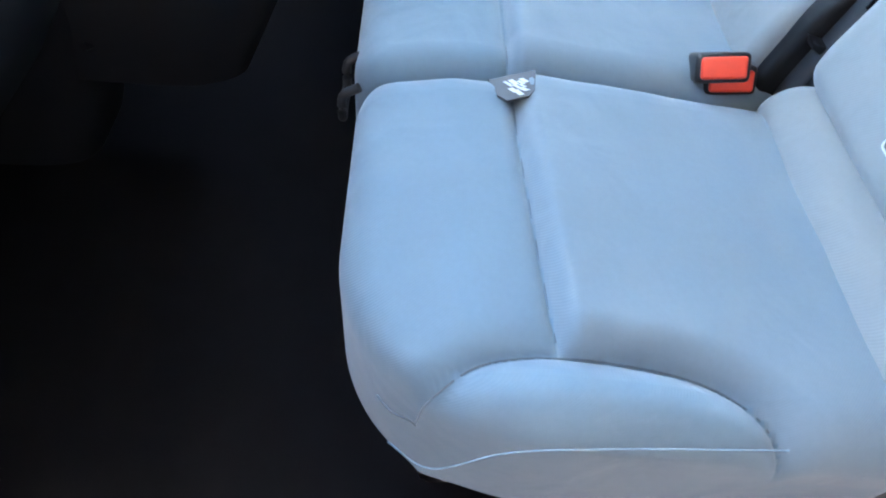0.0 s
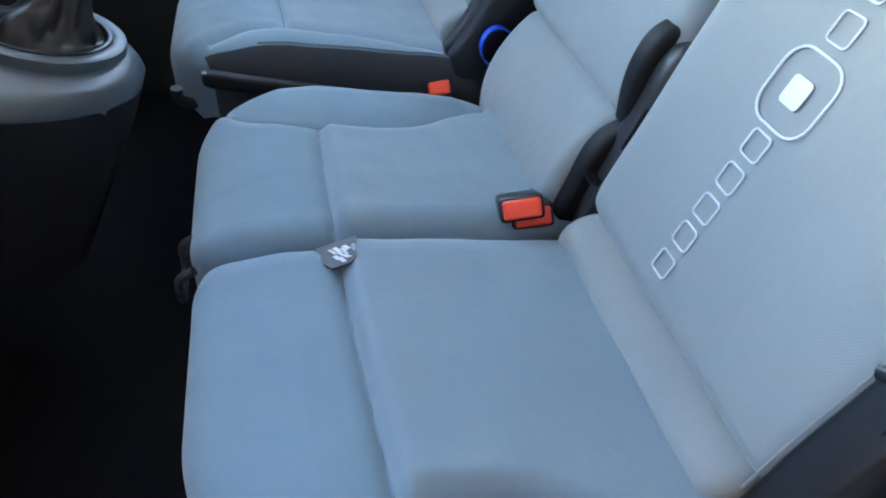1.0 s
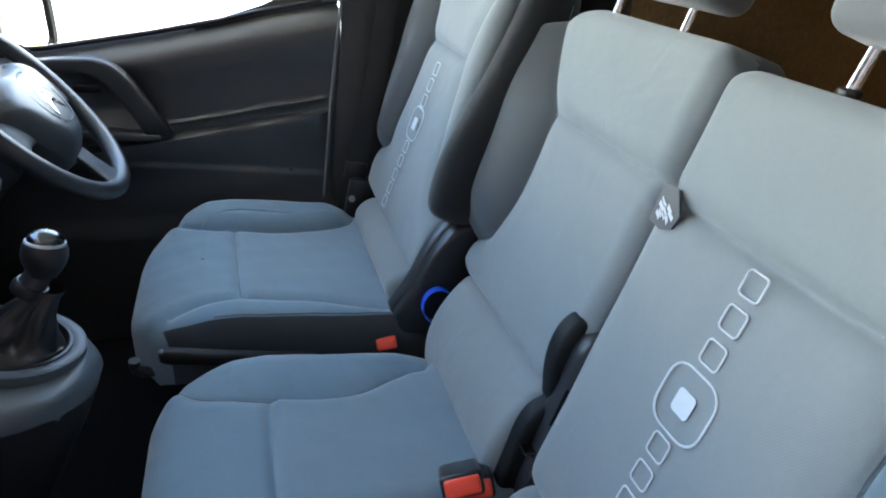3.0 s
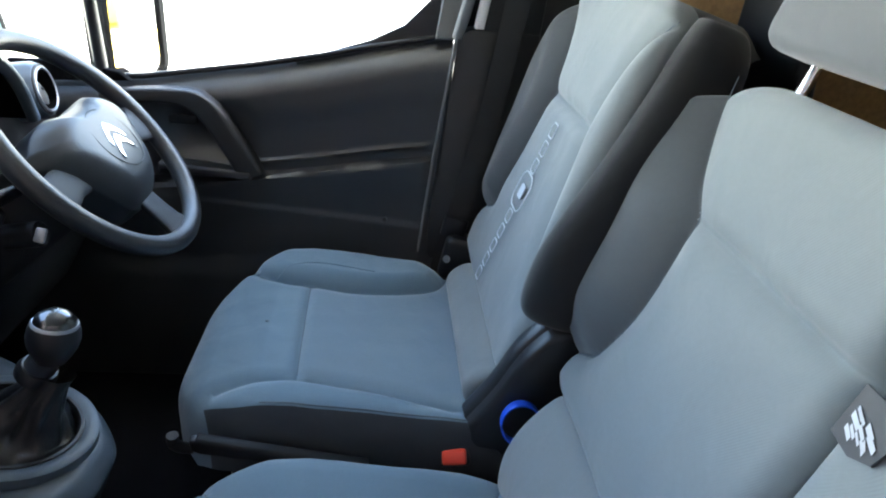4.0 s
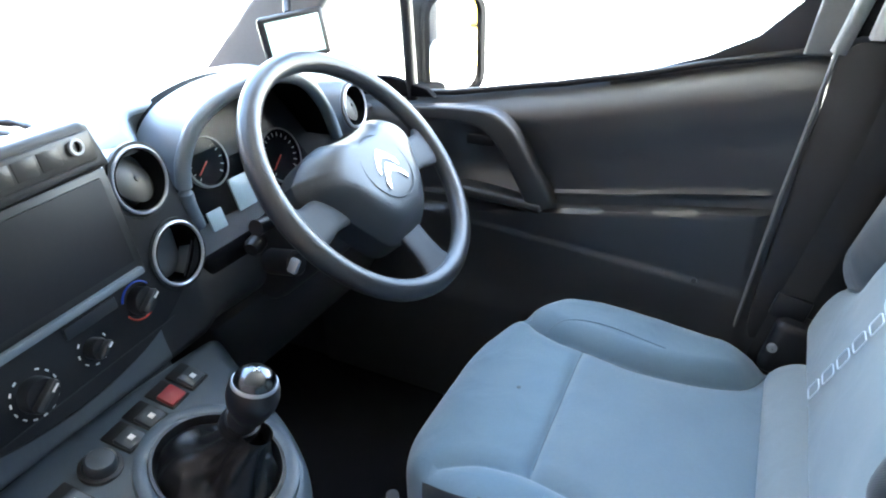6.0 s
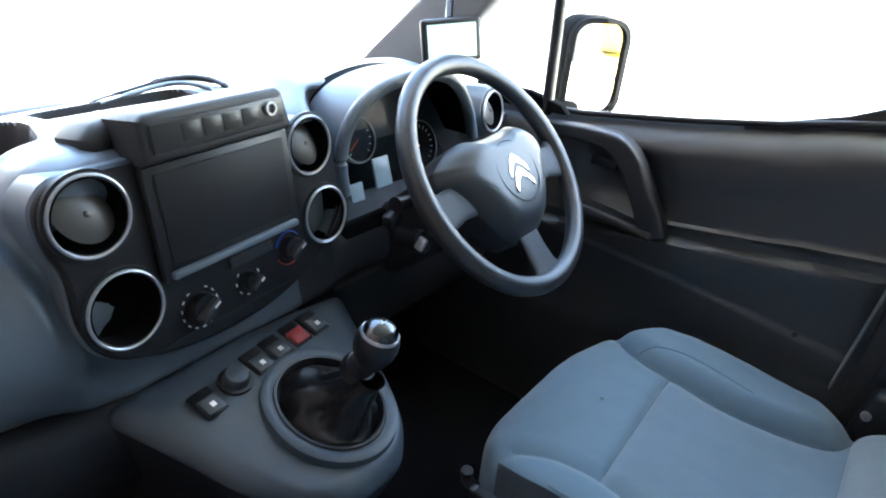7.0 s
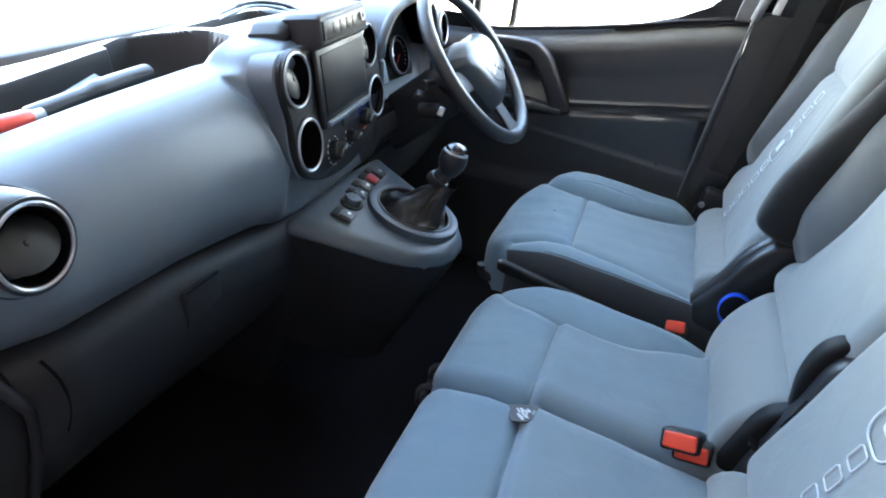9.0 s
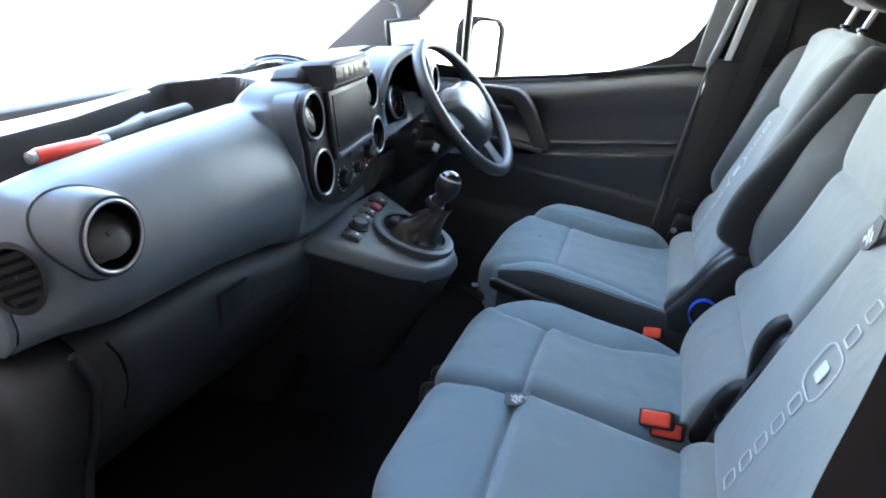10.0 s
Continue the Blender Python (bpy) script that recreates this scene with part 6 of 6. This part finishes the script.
for i, p in enumerate(circle):
    for dx, sc in ((-0.007, 1.0), (0.007, 1.0), (0.007, 0.93), (-0.007, 0.93)):
        q = Vector((0.108, -0.408, 0.480)) + (Vector(p) - Vector((0.108, -0.408, 0.480))) * sc
        v.append(q + Vector((dx, 0, 0)))
    f += [(i * 4 + a, i * 4 + (a + 1) % 4, ((i + 1) % 32) * 4 + (a + 1) % 4, ((i + 1) % 32) * 4 + a) for a in range(4)]
part("webbing", (v, f), BLUE, loop)

hl = part("height_lever", prism([(0.090, 0.430), (0.090, 0.446), (0.080, 0.452), (0.02, 0.440), (-0.09, 0.420), (-0.175, 0.405), (-0.175, 0.392), (-0.09, 0.398), (0.02, 0.414), (0.078, 0.424)], 0.022, pose(0.110, 0, 0) @ Matrix(((0, 0, -1, 0), (1, 0, 0, 0), (0, 1, 0, 0), (0, 0, 0, 1))), 0.006, 3), SHROUD, driver, "black height lever")
part("lever_end", box((0.016, 0.012, 0.020), pose(0.098, 0.086, 0.441), 0.004), BLACK, hl)
part("slide_bar", tube(smooth_line([(0.190, 0.09, 0.345), (0.182, 0.128, 0.348), (0.176, 0.146, 0.362), (0.174, 0.146, 0.382)], 5), 0.010, n=12), DARK, driver, "dark seat slide bar")
lp = smooth_line([(-0.292, 0.092, 0.385), (-0.292, 0.112, 0.37), (-0.290, 0.114, 0.335), (-0.26, 0.116, 0.328), (-0.230, 0.114, 0.335), (-0.228, 0.112, 0.37), (-0.228, 0.092, 0.385)], 5)
part("pull_loop", tube(lp, 0.006, n=12), DARK, outer, "grey plastic pull loop")

# ---- satnav and mirror ----
nav = thing("satnav", "small black satnav with a pale lit screen on the windscreen pillar", "satnav", "", (0.625, 0.60, 0.95))
NM = pose(0.605, 0.575, 0.946, 84, 0, -38) @ pose(0, 0, 0, 0, 0, 7)
part("case", box((0.126, 0.088, 0.018), NM, 0.008, 3), BLACK, nav)
SCREEN_MAT = bpy.data.materials.new("nav_screen")
SCREEN_MAT.use_nodes = True
e = SCREEN_MAT.node_tree.nodes["Principled BSDF"]
e.inputs["Base Color"].default_value = (0.35, 0.5, 0.48, 1)
e.inputs["Roughness"].default_value = 0.15
e.inputs["Emission Color"].default_value = (0.55, 0.8, 0.78, 1)
e.inputs["Emission Strength"].default_value = 0.05
part("screen", box((0.102, 0.066, 0.002), NM @ pose(0, 0, 0.0095), 0.0008), SCREEN_MAT, nav, "pale green-white screen")
part("mount", tube([NM @ Vector((0, 0.04, -0.01)), (0.65, 0.62, 1.02), (0.66, 0.66, 1.04)], 0.008, n=12), BLACK, nav)

wing = thing("door_mirror", "black door mirror seen through the driver's window", "mirror", "", (0.93, 0.42, 0.78))
MM = pose(0.958, 0.412, 0.880, 90, 0, -34.5)


def ring_frame(outer_line, inner_line, depth, m):
    """A closed frame between two outlines of as many points."""
    n = len(outer_line)
    v = [m @ Vector((a, b, 0)) for a, b in outer_line] + [m @ Vector((a, b, depth)) for a, b in outer_line] + [m @ Vector((a, b, depth)) for a, b in inner_line] + [m @ Vector((a, b, 0)) for a, b in inner_line]
    f = []
    for k in range(4):
        f += [(k * n + i, k * n + (i + 1) % n, ((k + 1) % 4) * n + (i + 1) % n, ((k + 1) % 4) * n + i) for i in range(n)]
    return v, f


part("housing", prism(round_square(0, 0, 0.158, 0.232, 0.05), 0.07, MM @ pose(0, 0, -0.075), 0.012, 3), MATT, wing)
part("rim", ring_frame(round_square(0, 0, 0.158, 0.232, 0.05), round_square(0, 0, 0.134, 0.208, 0.038), 0.016, MM @ pose(0, 0, -0.006)), MATT, wing)
part("glass", prism(round_square(0, 0, 0.136, 0.210, 0.038), 0.002, MM @ pose(0, 0, -0.002), 0.0), MIRROR, wing, "mirror glass")
part("arm", box((0.14, 0.06, 0.07), pose(0.895, 0.455, 0.772), 0.02, 3), MATT, wing)

# behind the seats
tower = thing("belt_tower", "black belt guide frame behind the seats", "belt guide", "", (0.36, -0.76, 0.06))
FLAT = Matrix(((1, 0, 0, 0), (0, 0, -1, 0), (0, 1, 0, 0), (0, 0, 0, 1)))
part("frame", prism([(0.465, 0.06), (0.47, 0.95), (0.462, 1.10), (0.430, 1.135), (0.30, 1.135), (0.262, 1.10), (0.235, 0.95), (0.225, 0.06)], 0.035, pose(0, -0.765, 0) @ FLAT, 0.012, 3), BLACK, tower)
part("reel_housing", box((0.075, 0.05, 0.15), pose(0.425, -0.800, 1.03), 0.016, 3), BLACK, tower, "black belt reel housing")
part("guide_plate", prism([(0.378, 1.075), (0.298, 1.075), (0.318, 0.90), (0.352, 0.90)], 0.006, pose(0, -0.801, 0) @ FLAT, 0.002), GREY_CLOTH, tower, "grey webbing running through the guide")
